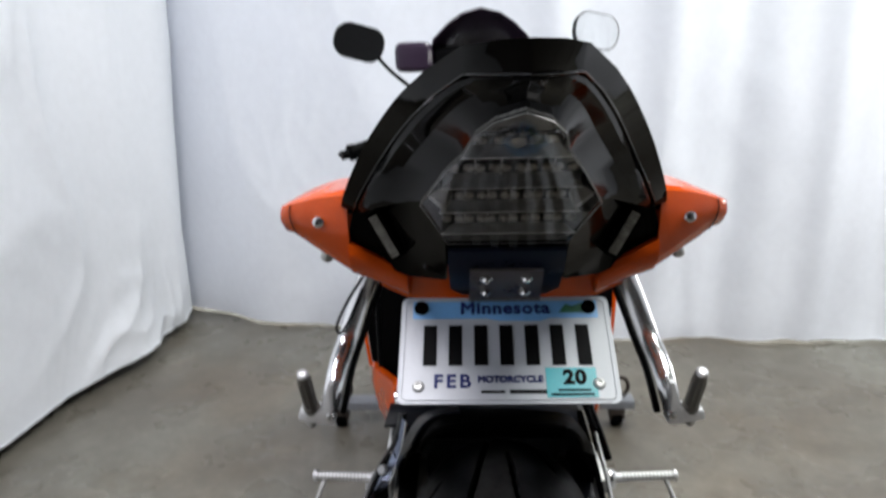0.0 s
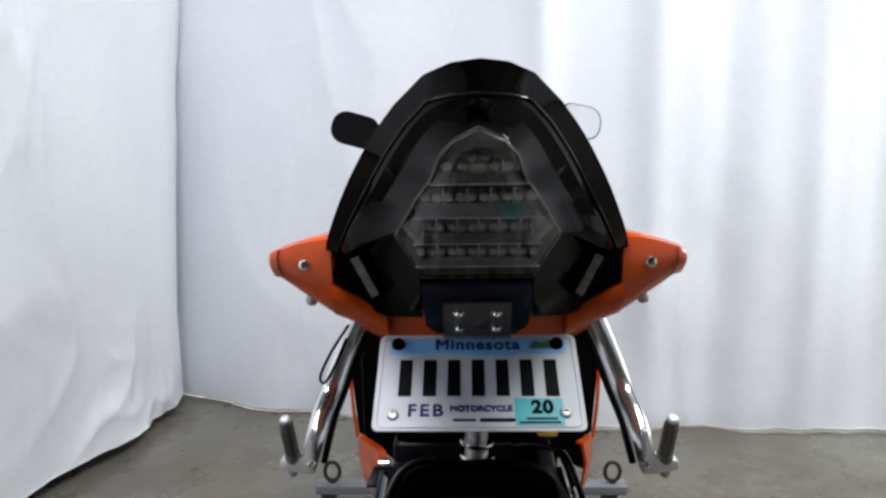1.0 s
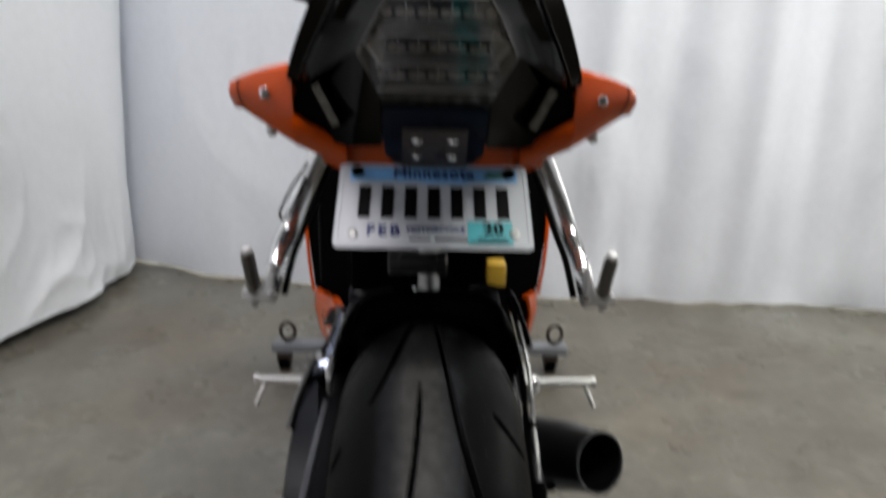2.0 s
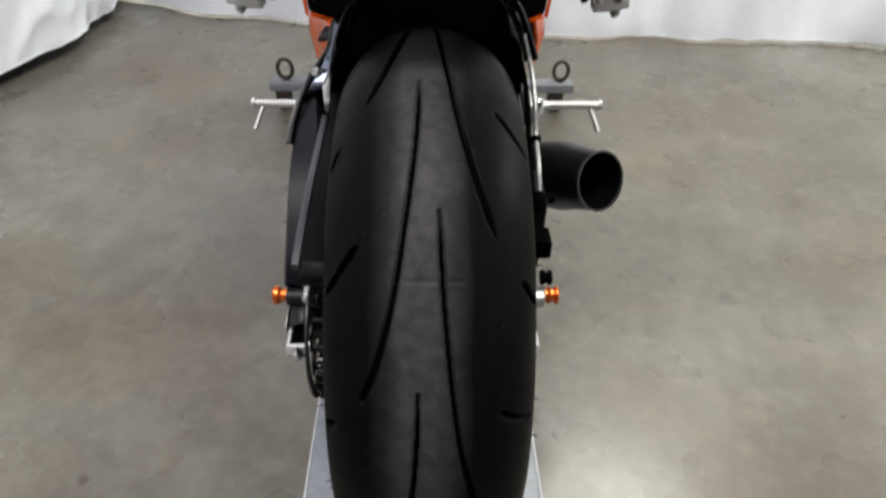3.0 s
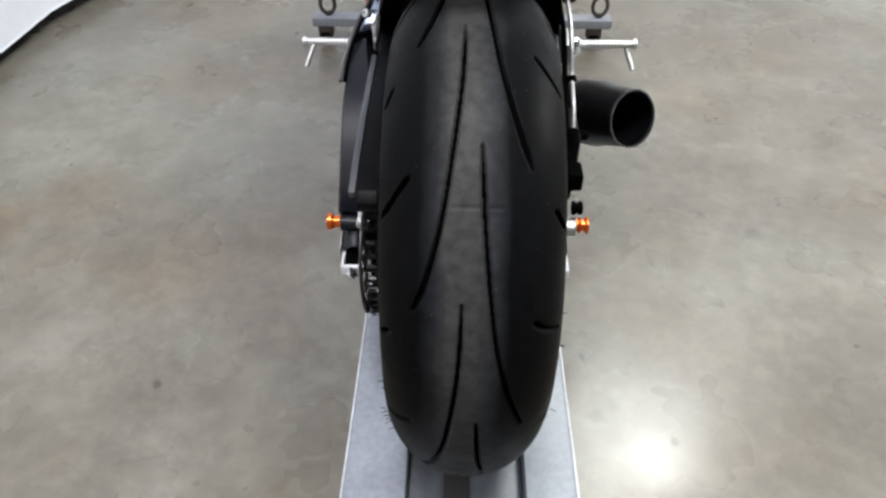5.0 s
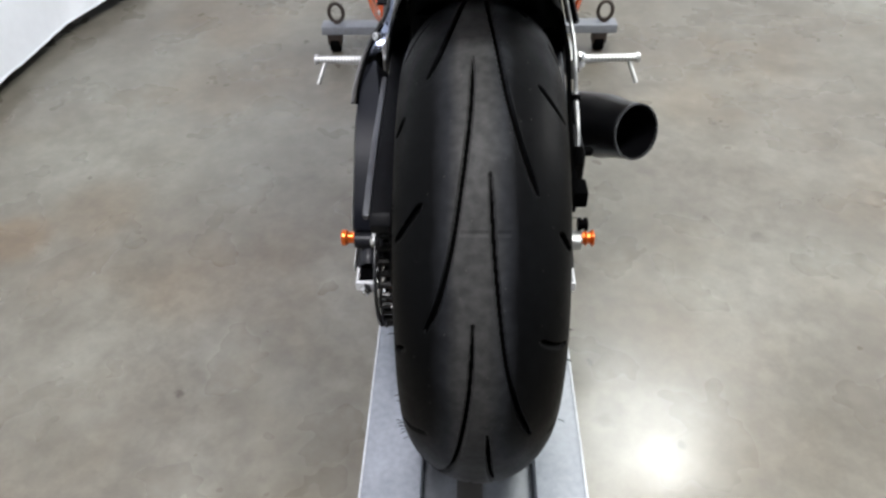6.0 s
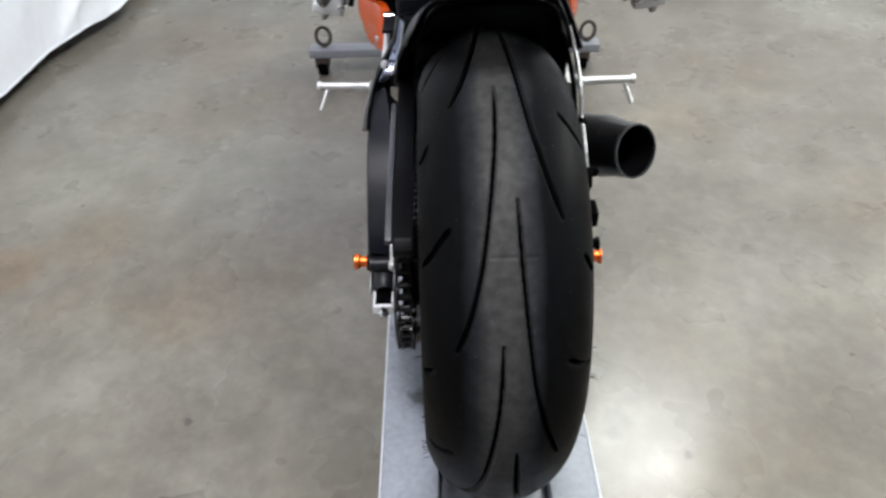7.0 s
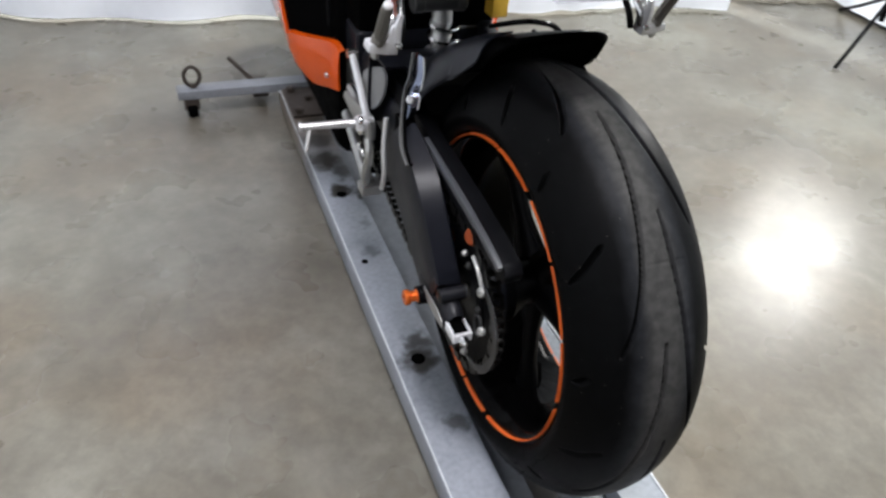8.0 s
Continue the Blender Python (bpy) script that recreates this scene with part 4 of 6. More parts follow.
for sx in (-1, 1):
    x0 = -0.147 if sx < 0 else 0.1125
    part("end_housing", skin([[Vector((x0 + wx * math.cos(q) * (1 if abs(math.cos(q)) < 0.8 else 0.95), yy, 0.337 + wz * math.sin(q))) for q in [k * math.pi / 8 for k in range(16)]] for yy, wx, wz in ((0.05, 0.018, 0.026), (0.02, 0.0195, 0.028), (-0.02, 0.019, 0.03), (-0.046, 0.0175, 0.027), (-0.056, 0.014, 0.018))], 0, True), BLOCKGREY, swingarm, "dark grey axle housing")
    cap = bmesh.new()
    for bx0, by0, bx1, by1 in ((-0.0143, -0.078, -0.0107, -0.046), (0.0107, -0.078, 0.0143, -0.05), (-0.0143, -0.0825, 0.0143, -0.0775)):
        merge(cap, box(x0 + bx0, by0, 0.3295, x0 + bx1, by1, 0.345, 0.0015, 1))
    blk = part("axle_block", cap, BRIGHT, swingarm, "bright alloy chain adjuster bracket")
    # black block fills the open bracket, the hollow's shade put into its colour
    part("recess_shade", box(x0 - 0.0101, -0.0772, 0.331, x0 + 0.0101, -0.05, 0.342, 0.001), MATT, blk)
    part("adjuster_bolt", lathe([(0, 0.008), (0.006, 0.008), (0.008, 0.005), (0.008, 0.004), (0.012, 0.004), (0.013, 0.002)], (x0, -0.0825, 0.336), (0, -1, 0), 6), STEEL, blk)
    base, long = (-0.165, 0.84) if sx < 0 else (0.1485, 0.48)
    spool = [(0, 0.0085), (0.006, 0.0085), (0.008, 0.0108), (0.012, 0.0115), (0.015, 0.0082), (0.024, 0.0082), (0.028, 0.0115), (0.034, 0.0118), (0.036, 0.0098), (0.036, 0.004), (0.03, 0.004)]
    part("paddock_spool", lathe([(d * long, r) for d, r in spool], (base, 0.026, 0.328), (sx, 0, 0), 28), ANODISED, swingarm, "orange anodised stand spool")
part("spool_washer", lathe([(-0.012, 0.012), (0, 0.012), (0, 0.0145), (0.005, 0.0145), (0.005, 0.0115), (0.014, 0.0105), (0.018, 0.0125), (0.0195, 0.009)], (0.129, 0.026, 0.328), (1, 0, 0), 20), DULLPLATE, swingarm, "dull grey spool collar")
part("spindle_sleeve", lathe([(0, 0.008), (0.001, 0.0105), (0.038, 0.0105), (0.039, 0.008)], (-0.1655, -0.028, 0.371), (1, 0, 0), 18), BLOCKGREY, swingarm)
part("spool_boss", lathe([(0, 0.0125), (0.002, 0.014), (0.016, 0.014), (0.03, 0.016)], (-0.176, 0.026, 0.328), (1, 0, 0), 16), SATIN, swingarm)
# chain guard, and the lining panel before the wheel
part("chain_guard", prism([(0.40, 0.545), (0.15, 0.516), (0.0, 0.508), (-0.075, 0.4995), (-0.118, 0.4915), (-0.13, 0.482), (-0.124, 0.466), (-0.08, 0.463), (0.15, 0.48), (0.40, 0.505)], "x", -0.1255, -0.101, 0.003), GUARDBLACK, bike, "dark grey plastic chain guard")
# this strip paints the guard's left side as lit
part("guard_edge", prism([(0.15, 0.5175), (0.0, 0.5095), (-0.075, 0.501), (-0.122, 0.492), (-0.12, 0.483), (-0.07, 0.4905), (0.0, 0.497), (0.15, 0.506)], "x", -0.1335, -0.1258, 0.002), GUARD_LIT, bike, "pale grey strip for the lit side of the chain guard")
# curved strips on the upper front of the arm
line = spline([(-0.1215, 0.243, 0.605), (-0.129, 0.2312, 0.5754), (-0.1397, 0.2197, 0.5598), (-0.1483, 0.2015, 0.5515), (-0.1553, 0.1847, 0.5428), (-0.1611, 0.1705, 0.5329), (-0.1667, 0.1531, 0.5206), (-0.1704, 0.1343, 0.5092), (-0.1713, 0.1081, 0.4998)], 4)
part("arm_edge", tube(line, 0.0030, 8, 0.7), DULLPLATE, swingarm, "bright curved edge of the swingarm")
part("edge_gap", tube([q + Vector((0.0055, -0.001, 0.0005)) for q in line[8:]], 0.0022, 6), MATT, swingarm)
inner = spline([(-0.113, 0.222, 0.605), (-0.1167, 0.2067, 0.5861), (-0.1215, 0.2013, 0.5681), (-0.128, 0.19, 0.5526), (-0.135, 0.18, 0.542), (-0.1485, 0.172, 0.535)], 4)
short = [line[round(i * 22 / (len(inner) - 1))] for i in range(len(inner))]
part("arm_gusset", skin([[q + Vector((0.005, 0, 0.001)) for q in short], [p.lerp(q, 0.55) + Vector((-0.002, -0.002, 0.002)) for p, q in zip(short, inner)], inner], 0.003), GUSSET, swingarm, "polished dark blue gusset")
part("arm_edge", tube(inner[:-5], 0.0016, 8), ALLOY_DULL, swingarm)
# matt black block paints the shade in the gap above the arm
part("gap_shade", box(-0.160, 0.168, 0.485, -0.137, 0.205, 0.531, 0.003), MATT, swingarm)
for q in ((-0.1415, 0.192, 0.556),):
    part("screw", bolt(q, (-0.5, -0.75, 0.45), 0.0062, 0.005), ALLOY, swingarm)
# chain fin behind the sprocket, with its screws and stay
FIN = [(-0.075, 0.43), (-0.1, 0.424), (-0.121, 0.41), (-0.138, 0.385), (-0.141, 0.352), (-0.13, 0.316), (-0.107, 0.287), (-0.075, 0.274), (-0.045, 0.276)]
outer = [(q.x, q.y) for q in spline([(y, z, 0) for y, z in FIN], 4)]
inner = [(AXLE_Y + (y - AXLE_Y) * 0.905, 0.351 + (z - 0.351) * 0.9) for y, z in reversed(outer)]
fin = part("chain_fin", prism(outer + inner, "x", -0.1283, -0.1255, 0.0008, 1), FINGREY, bike, "thin curved grey chain fin")
for y, z, r in ((-0.0835, 0.4184, 0.0085), (-0.099, 0.362, 0.0075), (-0.058, 0.282, 0.006)):
    part("screw", bolt((-0.1295, y, z), (-1, -0.2, 0.2), r * 0.85, 0.005), ALLOY_DULL, fin)
part("fin_stay", tube(spline([(-0.129, -0.046, 0.449), (-0.1295, -0.066, 0.441), (-0.1295, -0.0835, 0.425)], 5), 0.0032, 8, 0.7), ALLOY_DULL, fin, "slim bright alloy stay")
part("fin_eyelet", tube([Vector((-0.129, -0.085 + 0.011 * math.cos(q), 0.36 + 0.016 * math.sin(q))) for q in [k * math.pi / 8 for k in range(16)]], 0.0022, 6, closed=True), FINGREY, fin)
cap = part("amber_cap", lathe([(0, 0.0105), (0.012, 0.0105), (0.013, 0.0118), (0.017, 0.0118), (0.019, 0.0095), (0.0195, 0)], (-0.109, -0.019, 0.459), (-1, -0.25, 0.25), 20), COPPER, bike, "orange anodised hub cap behind the arm")
part("cap_bolt", bolt((-0.127, -0.0175, 0.432), (-1, -0.2, 0.2), 0.0045, 0.005), ALLOY_DULL, cap)
part("axle_plate", prism([(0.03, 0.333), (0.024, 0.347), (-0.03, 0.35), (-0.05, 0.345), (-0.052, 0.334), (-0.03, 0.33)], "x", -0.1668, -0.1655, 0.0004, 1), ALLOY_DULL, swingarm, "bright alloy axle plate")

# mudguard over the tyre
def guard_ring(a, wide, r_mid, drop, skew=0.0, power=6.0):
    out = []
    for i in range(-20, 21):
        u = i / 20
        b = radians(a + skew * abs(u) ** power)
        r = r_mid - drop * abs(u) ** power - 0.006 * u * u
        out.append((math.copysign(wide * abs(u) ** 0.8, u), AXLE_Y - r * math.cos(b), AXLE_Z + r * math.sin(b)))
    return out


GUARD = ((98, 0.085, 0.3565, 0.038, 10), (105, 0.093, 0.353, 0.041, 6), (112, 0.1, 0.350, 0.042, 2), (122, 0.11, 0.350, 0.046), (134, 0.12, 0.357, 0.057), (146, 0.126, 0.366, 0.071), (156, 0.126, 0.376, 0.076))
hugger = part("mudguard", skin([guard_ring(*g) for g in GUARD], 0.004), HUGGER, bike, "black plastic rear mudguard")
part("mudguard_lip", tube([Vector(q) for q in guard_ring(*GUARD[0])], 0.003, 6), HUGGER, hugger)
# grey cover between the mudguard's flank and the gusset
def guard_at(a, u, out):
    k = max(i for i in range(len(GUARD) - 1) if GUARD[i][0] <= a)
    (a0, *p), (a1, *q) = GUARD[k], GUARD[k + 1]
    v = (a - a0) / (a1 - a0)
    wide, mid, drop = (p[n] + (q[n] - p[n]) * v for n in range(3))
    r, b = mid + out - drop * abs(u) ** 6 - 0.006 * u * u, radians(a)
    return Vector((-(wide + out) * abs(u) ** 0.8, AXLE_Y - r * math.cos(b), AXLE_Z + r * math.sin(b)))


rows = []
for a, u_end, foot in ((107, 0.93, None), (110, 0.97, None), (113, 1.0, (-0.107, 0.124, 0.617)), (117, 1.0, (-0.1095, 0.148, 0.602)), (122, 1.0, (-0.118, 0.175, 0.576)), (129, 1.0, (-0.1265, 0.196, 0.553)), (138, 1.0, (-0.126, 0.206, 0.57)), (148, 1.0, (-0.124, 0.245, 0.585))):
    row = [guard_at(a, 0.35 + (u_end - 0.35) * n / 9, 0.0035) for n in range(10)]
    last = Vector(foot) if foot else row[-1] + Vector((-0.001, 0, -0.006))
    row += [row[-1].lerp(last, 0.5) + Vector((-0.001, 0, 0)), last]
    rows.append(row)
columns = [spline([r[k] for r in rows], 4) for k in range(12)]
part("arm_cover", skin([[c[i] for c in columns] for i in range(len(columns[0]))], 0.0025), ARM, hugger, "dark grey cover sheet")
part("arm_bridge", skin([[(x, 0.285, 0.545 if abs(x) < 0.1 else 0.565), (x, 0.325, 0.562), (x, 0.365, 0.555), (x, 0.378, 0.545), (x, 0.382, 0.5), (x, 0.385, 0.42)] for x in (-0.15, -0.12, -0.09, -0.05, 0.0, 0.05, 0.09, 0.12)], 0.004), ARM, swingarm, "dark grey cross bridge of the swingarm")
part("brake_hose", tube(spline([(0.122, 0.33, 0.585), (0.126, 0.28, 0.58), (0.13, 0.23, 0.56)], 8), 0.005, 8), GLOSS, bike, "black rubber brake hose")
part("hose_guide", tube(spline([(0.045, 0.34, 0.596), (0.073, 0.291, 0.62), (0.095, 0.265, 0.6275), (0.113, 0.245, 0.625), (0.123, 0.205, 0.606), (0.13, 0.17, 0.585)], 6), 0.0045, 8), COWL, bike, "glossy black brake hose over the mudguard")
# caliper side
cal = part("brake_caliper", box(0.1142, 0.0651, 0.394, 0.1475, 0.147, 0.444, 0.008, 3), SATIN, bike, "black rear brake caliper")
part("caliper_pin", lathe([(0, 0.006), (0.012, 0.006)], (0.1402, 0.0768, 0.379), (1, 0, 0), 12), MATT, cal)
part("bleed_nipple", lathe([(0, 0.007), (0.01, 0.007), (0.014, 0.003)], (0.1465, 0.0885, 0.434), (1, 0, 0), 10), MATT, cal)
part("sensor_lead", tube(spline([(0.1391, 0.1236, 0.394), (0.146, 0.0885, 0.364), (0.1402, 0.0709, 0.339)], 5), 0.003, 6), MATT, bike)
brake_line = part("brake_line", tube(spline([(0.119, 0.2, 0.603), (0.1235, 0.17, 0.583), (0.127, 0.146, 0.563), (0.128, 0.121, 0.542), (0.1285, 0.097, 0.516), (0.129, 0.062, 0.497), (0.129, 0.037, 0.476)], 5), 0.003, 10), BRAID, bike, "steel-clad brake line")
part("hose_clip", lathe([(0, 0.0062), (0.006, 0.0062)], (0.1285, 0.097, 0.516), (0.02, -0.6, -0.45), 12), MATT, brake_line)
part("rubber_boot", lathe([(0, 0.0055), (0.004, 0.0075), (0.018, 0.0075), (0.026, 0.0065)], (0.129, 0.037, 0.476), (0, -0.66, -0.6), 14), MATT, brake_line, "black rubber boot")
part("black_hose", tube(spline([(0.104, 0.23, 0.615), (0.113, 0.18, 0.582), (0.1195, 0.14, 0.55), (0.1205, 0.097, 0.51), (0.121, 0.05, 0.48), (0.123, 0.0, 0.447)], 5), 0.0038, 8), MATT, bike, "thin black sensor hose")
banjo = part("banjo_fitting", box(0.1185, -0.030, 0.428, 0.138, 0.002, 0.452, 0.004, 2), MATT, bike, "black hose fitting")
part("banjo_bolt", lathe([(0, 0.0085), (0.004, 0.0085), (0.004, 0.0065), (0.008, 0.0065), (0.008, 0.0085), (0.012, 0.0085), (0.013, 0.005)], (0.124, -0.052, 0.42), (1, 0, 0), 12), MATT, banjo)

# silencer
end, back = Vector((0.247, 0.205, 0.390)), Vector((0.125, 0.40, 0.30))
d = (end - back).normalized()
L = (end - back).length
muffler = part("silencer", lathe([(0, 0.03), (0.03, 0.046), (L * 0.45, 0.052), (L * 0.72, 0.052), (L * 0.82, 0.047), (L - 0.002, 0.0438), (L, 0.0435), (L, 0.0418), (L - 0.06, 0.039), (L - 0.1, 0.03), (L - 0.1, 0.0)], back, d, 40), SILENCER, bike, "short black megaphone silencer")
part("outlet_rim", lathe([(L - 0.003, 0.0415), (L - 0.003, 0.0440), (L + 0.0015, 0.0440), (L + 0.0015, 0.0415)], back, d, 40, True), OUTLET, muffler, "glossy black outlet rim")

# tail unit
RIM = [(0.0, -0.256, 1.0603), (0.0151, -0.245, 1.0598), (0.0317, -0.21, 1.0575), (0.0535, -0.165, 1.044), (0.0765, -0.11, 1.0245), (0.1035, -0.05, 0.9925), (0.126, 0.0, 0.9585), (0.141, 0.035, 0.9302), (0.1455, 0.055, 0.9125)]
SEAM = [(0.0, -0.242, 1.0441), (0.0152, -0.232, 1.0438), (0.0305, -0.2, 1.0431), (0.0472, -0.16, 1.0312), (0.0682, -0.105, 1.0105), (0.0915, -0.045, 0.982), (0.1136, 0.0, 0.9505), (0.129, 0.03, 0.9255), (0.1335, 0.045, 0.9153)]
LADDER = [(-0.229, 1.0295), (-0.205, 1.0212), (-0.15, 0.9973), (-0.085, 0.955), (-0.04, 0.9118)]
LAMP = [(0.0, -0.222, 1.027), (0.0150, -0.2035, 1.0205), (0.0245, -0.1835, 1.0118), (0.032, -0.1475, 0.9957), (0.0443, -0.1247, 0.9808), (0.0637, -0.0806, 0.951), (0.0578, -0.068, 0.9386), (0.0465, -0.038, 0.9105)]
RIM = RIM[:3] + [tuple(q) for q in spline(RIM[3:], 4)]
SEAM = SEAM[:3] + [tuple(q) for q in spline(SEAM[3:], 4)]
rim, seam = mirrored(RIM), mirrored(SEAM)
rings = [[q + Vector((0, 0.004, -0.001)) for q in seam], seam, rim]
rings.append([Vector((q.x * 1.012, q.y * 0.95 + 0.03, q.z - 0.001)) for q in rim])
for share, yy in ((0.35, 0.12), (0.7, 0.24), (1.0, 0.36)):
    rings.append([Vector((q.x * (1 + 0.10 * share) + math.copysign(0.012 * share, q.x) * (abs(q.x) > 0.001), q.y * (1 - share) + 0.03 + yy * (0.4 + 0.6 * share), q.z - 0.012 * share - 0.05 * share * share * (q.z > 0.95))) for q in rim])
cowl = part("tail_cowl", skin(rings, 0.003), COWL, bike, "gloss black seat cowl")


# bead added on the seam so that reflections draw a highlight line
part("seam_bead", tube([Vector(q) + Vector((0, -0.001, 0.0006)) for q in seam], 0.0007, 8), BEAD, cowl, "thin glossy bead added along the seam to catch highlights")

# rear face between seam and lamp, in facets


def along(points, n):
    """n + 1 places spread evenly along a line."""
    p = [Vector(q) for q in points]
    cum = [0.0]
    for a, b in zip(p, p[1:]):
        cum.append(cum[-1] + (b - a).length)
    out, k = [], 0
    for i in range(n + 1):
        s = cum[-1] * i / n
        while k < len(p) - 2 and cum[k + 1] < s:
            k += 1
        out.append(p[k].lerp(p[k + 1], (s - cum[k]) / max(cum[k + 1] - cum[k], 1e-9)))
    return out


for sx in (-1, 1):
    outer = along([(x, y + 0.003, z - 0.001) for x, y, z in SEAM], 16)
    inner = along([(x, y + 0.004, z + 0.001) for x, y, z in LAMP[:6]], 16)
    mid = [a.lerp(b, 0.45) + Vector((0, 0.004 + 0.006 * math.sin(math.pi * i / 16), 0.001)) for i, (a, b) in enumerate(zip(outer, inner))]
    bm = skin([outer, [a.lerp(b, 0.15) + Vector((0, -0.003, 0.001)) for a, b in zip(outer, inner)], mid, [a.lerp(b, 0.85) + Vector((0, 0.004, 0.001)) for a, b in zip(outer, inner)], inner], 0.003)
    part("tail_panel", flip(bm) if sx < 0 else bm, GLOSS, bike, "gloss black faceted panel beside the lamp")
    # lower corner panels round the indicator
    A, B = Vector((0.1325, 0.043, 0.921)), Vector((0.0673, -0.056, 0.957))
    C, D = Vector((0.1415, 0.054, 0.8898)), Vector((0.0461, -0.036, 0.911))
    E_, F_ = Vector((0.1107, 0.06, 0.8642)), Vector((0.085, 0.044, 0.8585))
    G_ = Vector((0.049, 0.014, 0.8645))
    M1, M2 = Vector((0.102, 0.04, 0.920)), Vector((0.0755, 0.015, 0.897))
    bm = bmesh.new()
    v = {k: bm.verts.new(q) for k, q in dict(A=A, B=B, C=C, D=D, E=E_, F=F_, G=G_, M=M1, N=M2).items()}
    for f in ("ABM", "ACM", "BNM", "BDN", "DGN", "GFN", "NFM", "FEM", "ECM"):
        bm.faces.new([v[c] for c in f])
    bmesh.ops.recalc_face_normals(bm, faces=bm.faces)
    bmesh.ops.solidify(bm, geom=bm.faces[:], thickness=0.003)
    part("tail_corner_panel", flip(bm) if sx < 0 else bm, GLOSS, bike, "gloss black lower tail panel")
    # indicator bar
    p0, p1 = Vector((sx * 0.1145, 0.030, 0.9195)), Vector((sx * 0.0934, 0.032, 0.878))
    dd = (p1 - p0).normalized()
    m = Matrix((( *dd.cross(Vector((0, 1, 0))).normalized(), 0), (0, 1, 0, 0), (*dd, 0), (0, 0, 0, 1))).transposed()
    m.translation = (p0 + p1) / 2
    bm = box(-0.0075, -0.004, -0.024, 0.0075, 0.012, 0.024, 0.003)
    bm.transform(m)
    sig = part("turn_signal", bm, MATT, bike, "flush smoked turn signal")
    for k in range(14):
        bm = box(-0.004, -0.0058, -0.021 + k * 0.003, 0.004, -0.003, -0.021 + k * 0.003 + 0.0025, 0.0004, 1)
        bm.transform(m)
        part("signal_cell", bm, SIGNAL, sig, "smoked clear cell")
    # orange wing: a rounded body and an arm that reaches in under the tail
    def loft(stations):
        sections = []
        for x, y, z1, z0 in stations:
            face = [Vector((sx * x, y + 0.034 * (u - 0.28) ** 2 + (0.004 if u in (0.0, 1.0) else 0.0), z1 + (z0 - z1) * u)) for u in (0.0, 0.05, 0.2, 0.4, 0.6, 0.8, 0.95, 1.0)]
            sections.append(face + [Vector((sx * x * 0.97, y + 0.10, z0 + 0.004)), Vector((sx * x * 0.97, y + 0.10, z1 - 0.003))])
        bm = skin(sections, 0, True)
        for ring in (sections[0], sections[-1]):
            bm.faces.new([next(v for v in bm.verts if (v.co - q).length < 1e-6) for q in ring])
        bmesh.ops.recalc_face_normals(bm, faces=bm.faces)
        return bm

    wing = part("tail_wing", loft([(0.2090, 0.078, 0.9110, 0.8925), (0.2070, 0.075, 0.9160, 0.8880), (0.1977, 0.069, 0.9205, 0.8868), (0.183, 0.060, 0.9262, 0.8788), (0.168, 0.053, 0.931, 0.8708), (0.152, 0.046, 0.9345, 0.862), (0.1385, 0.042, 0.9375, 0.8545)]), ORANGE, bike, "orange painted tail side fairing")
    part("wing_seam", tube(spline([(sx * 0.1955, 0.0675, 0.9195), (sx * 0.197, 0.0665, 0.911), (sx * 0.1955, 0.0685, 0.900), (sx * 0.193, 0.0765, 0.8885)], 4), 0.0006, 5), MATT, wing)
    part("wing_arm", loft([(0.1395, 0.043, 0.889, 0.8545), (0.127, 0.045, 0.882, 0.849), (0.11, 0.047, 0.8725, 0.8412), (0.0875, 0.05, 0.858, 0.8295)]), ORANGE, wing)
    part("wing_screw", bolt((sx * 0.1666, 0.0525, 0.9067), (0, -1, 0.1), 0.006, 0.005), STEEL, wing, "steel screw")
    part("wing_screw", bolt((sx * 0.1666, 0.08, 0.868), (sx * 0.3, 0, -1), 0.006, 0.007), ALLOY_DULL, wing)
    # passenger peg and its hanger
    H = [(sx * 0.126, 0.22, 0.842), (sx * 0.1425, 0.22, 0.812), (sx * 0.1595, 0.215, 0.7735), (sx * 0.1735, 0.195, 0.7335), (sx * 0.181, 0.165, 0.7115), (sx * 0.185, 0.143, 0.69), (sx * 0.19, 0.137, 0.668)]
    hang = part("peg_hanger", tube(spline(H, 6), [0.0135 - 0.0035 * i / 36 for i in range(37)], 14, 0.55, up=(0, 1, 0)), HANGER, bike, "curved polished alloy passenger peg hanger")
    # black bar paints the shadow side of the hanger
    part("hanger_shade_side", tube(spline([(x - sx * 0.013, y + 0.012, z - 0.008) for x, y, z in H], 6), 0.007, 8, 0.6), SATIN, hang)
    part("hanger_foot", prism([(sx * 0.184, 0.696), (sx * 0.193, 0.69), (sx * 0.197, 0.673), (sx * 0.2225, 0.671), (sx * 0.2245, 0.66), (sx * 0.2, 0.655), (sx * 0.184, 0.654)], "y", 0.129, 0.153, 0.003), ALLOY, hang)
    part("hanger_lug", prism([(sx * 0.1805, 0.708), (sx * 0.186, 0.709), (sx * 0.19, 0.694), (sx * 0.1895, 0.668), (sx * 0.1835, 0.668), (sx * 0.183, 0.694)], "y", 0.122, 0.131, 0.002), ALLOY, hang)
    foot_at, tip_at = Vector((sx * 0.209, 0.141, 0.664)), Vector((sx * 0.2075, 0.105, 0.7275))
    peg = part("passenger_peg", tube([foot_at, foot_at.lerp(tip_at, 0.2), foot_at.lerp(tip_at, 0.24), foot_at.lerp(tip_at, 0.94), tip_at], [0.0096, 0.0096, 0.0072, 0.0072, 0.006], 14), PEGGREY, bike, "folded alloy passenger footrest")
    for k in range(9):
        a = 2 * math.pi * k / 9
        off = Vector((0.007 * math.cos(a), 0.007 * math.sin(a) * 0.9, 0.004 * math.sin(a)))
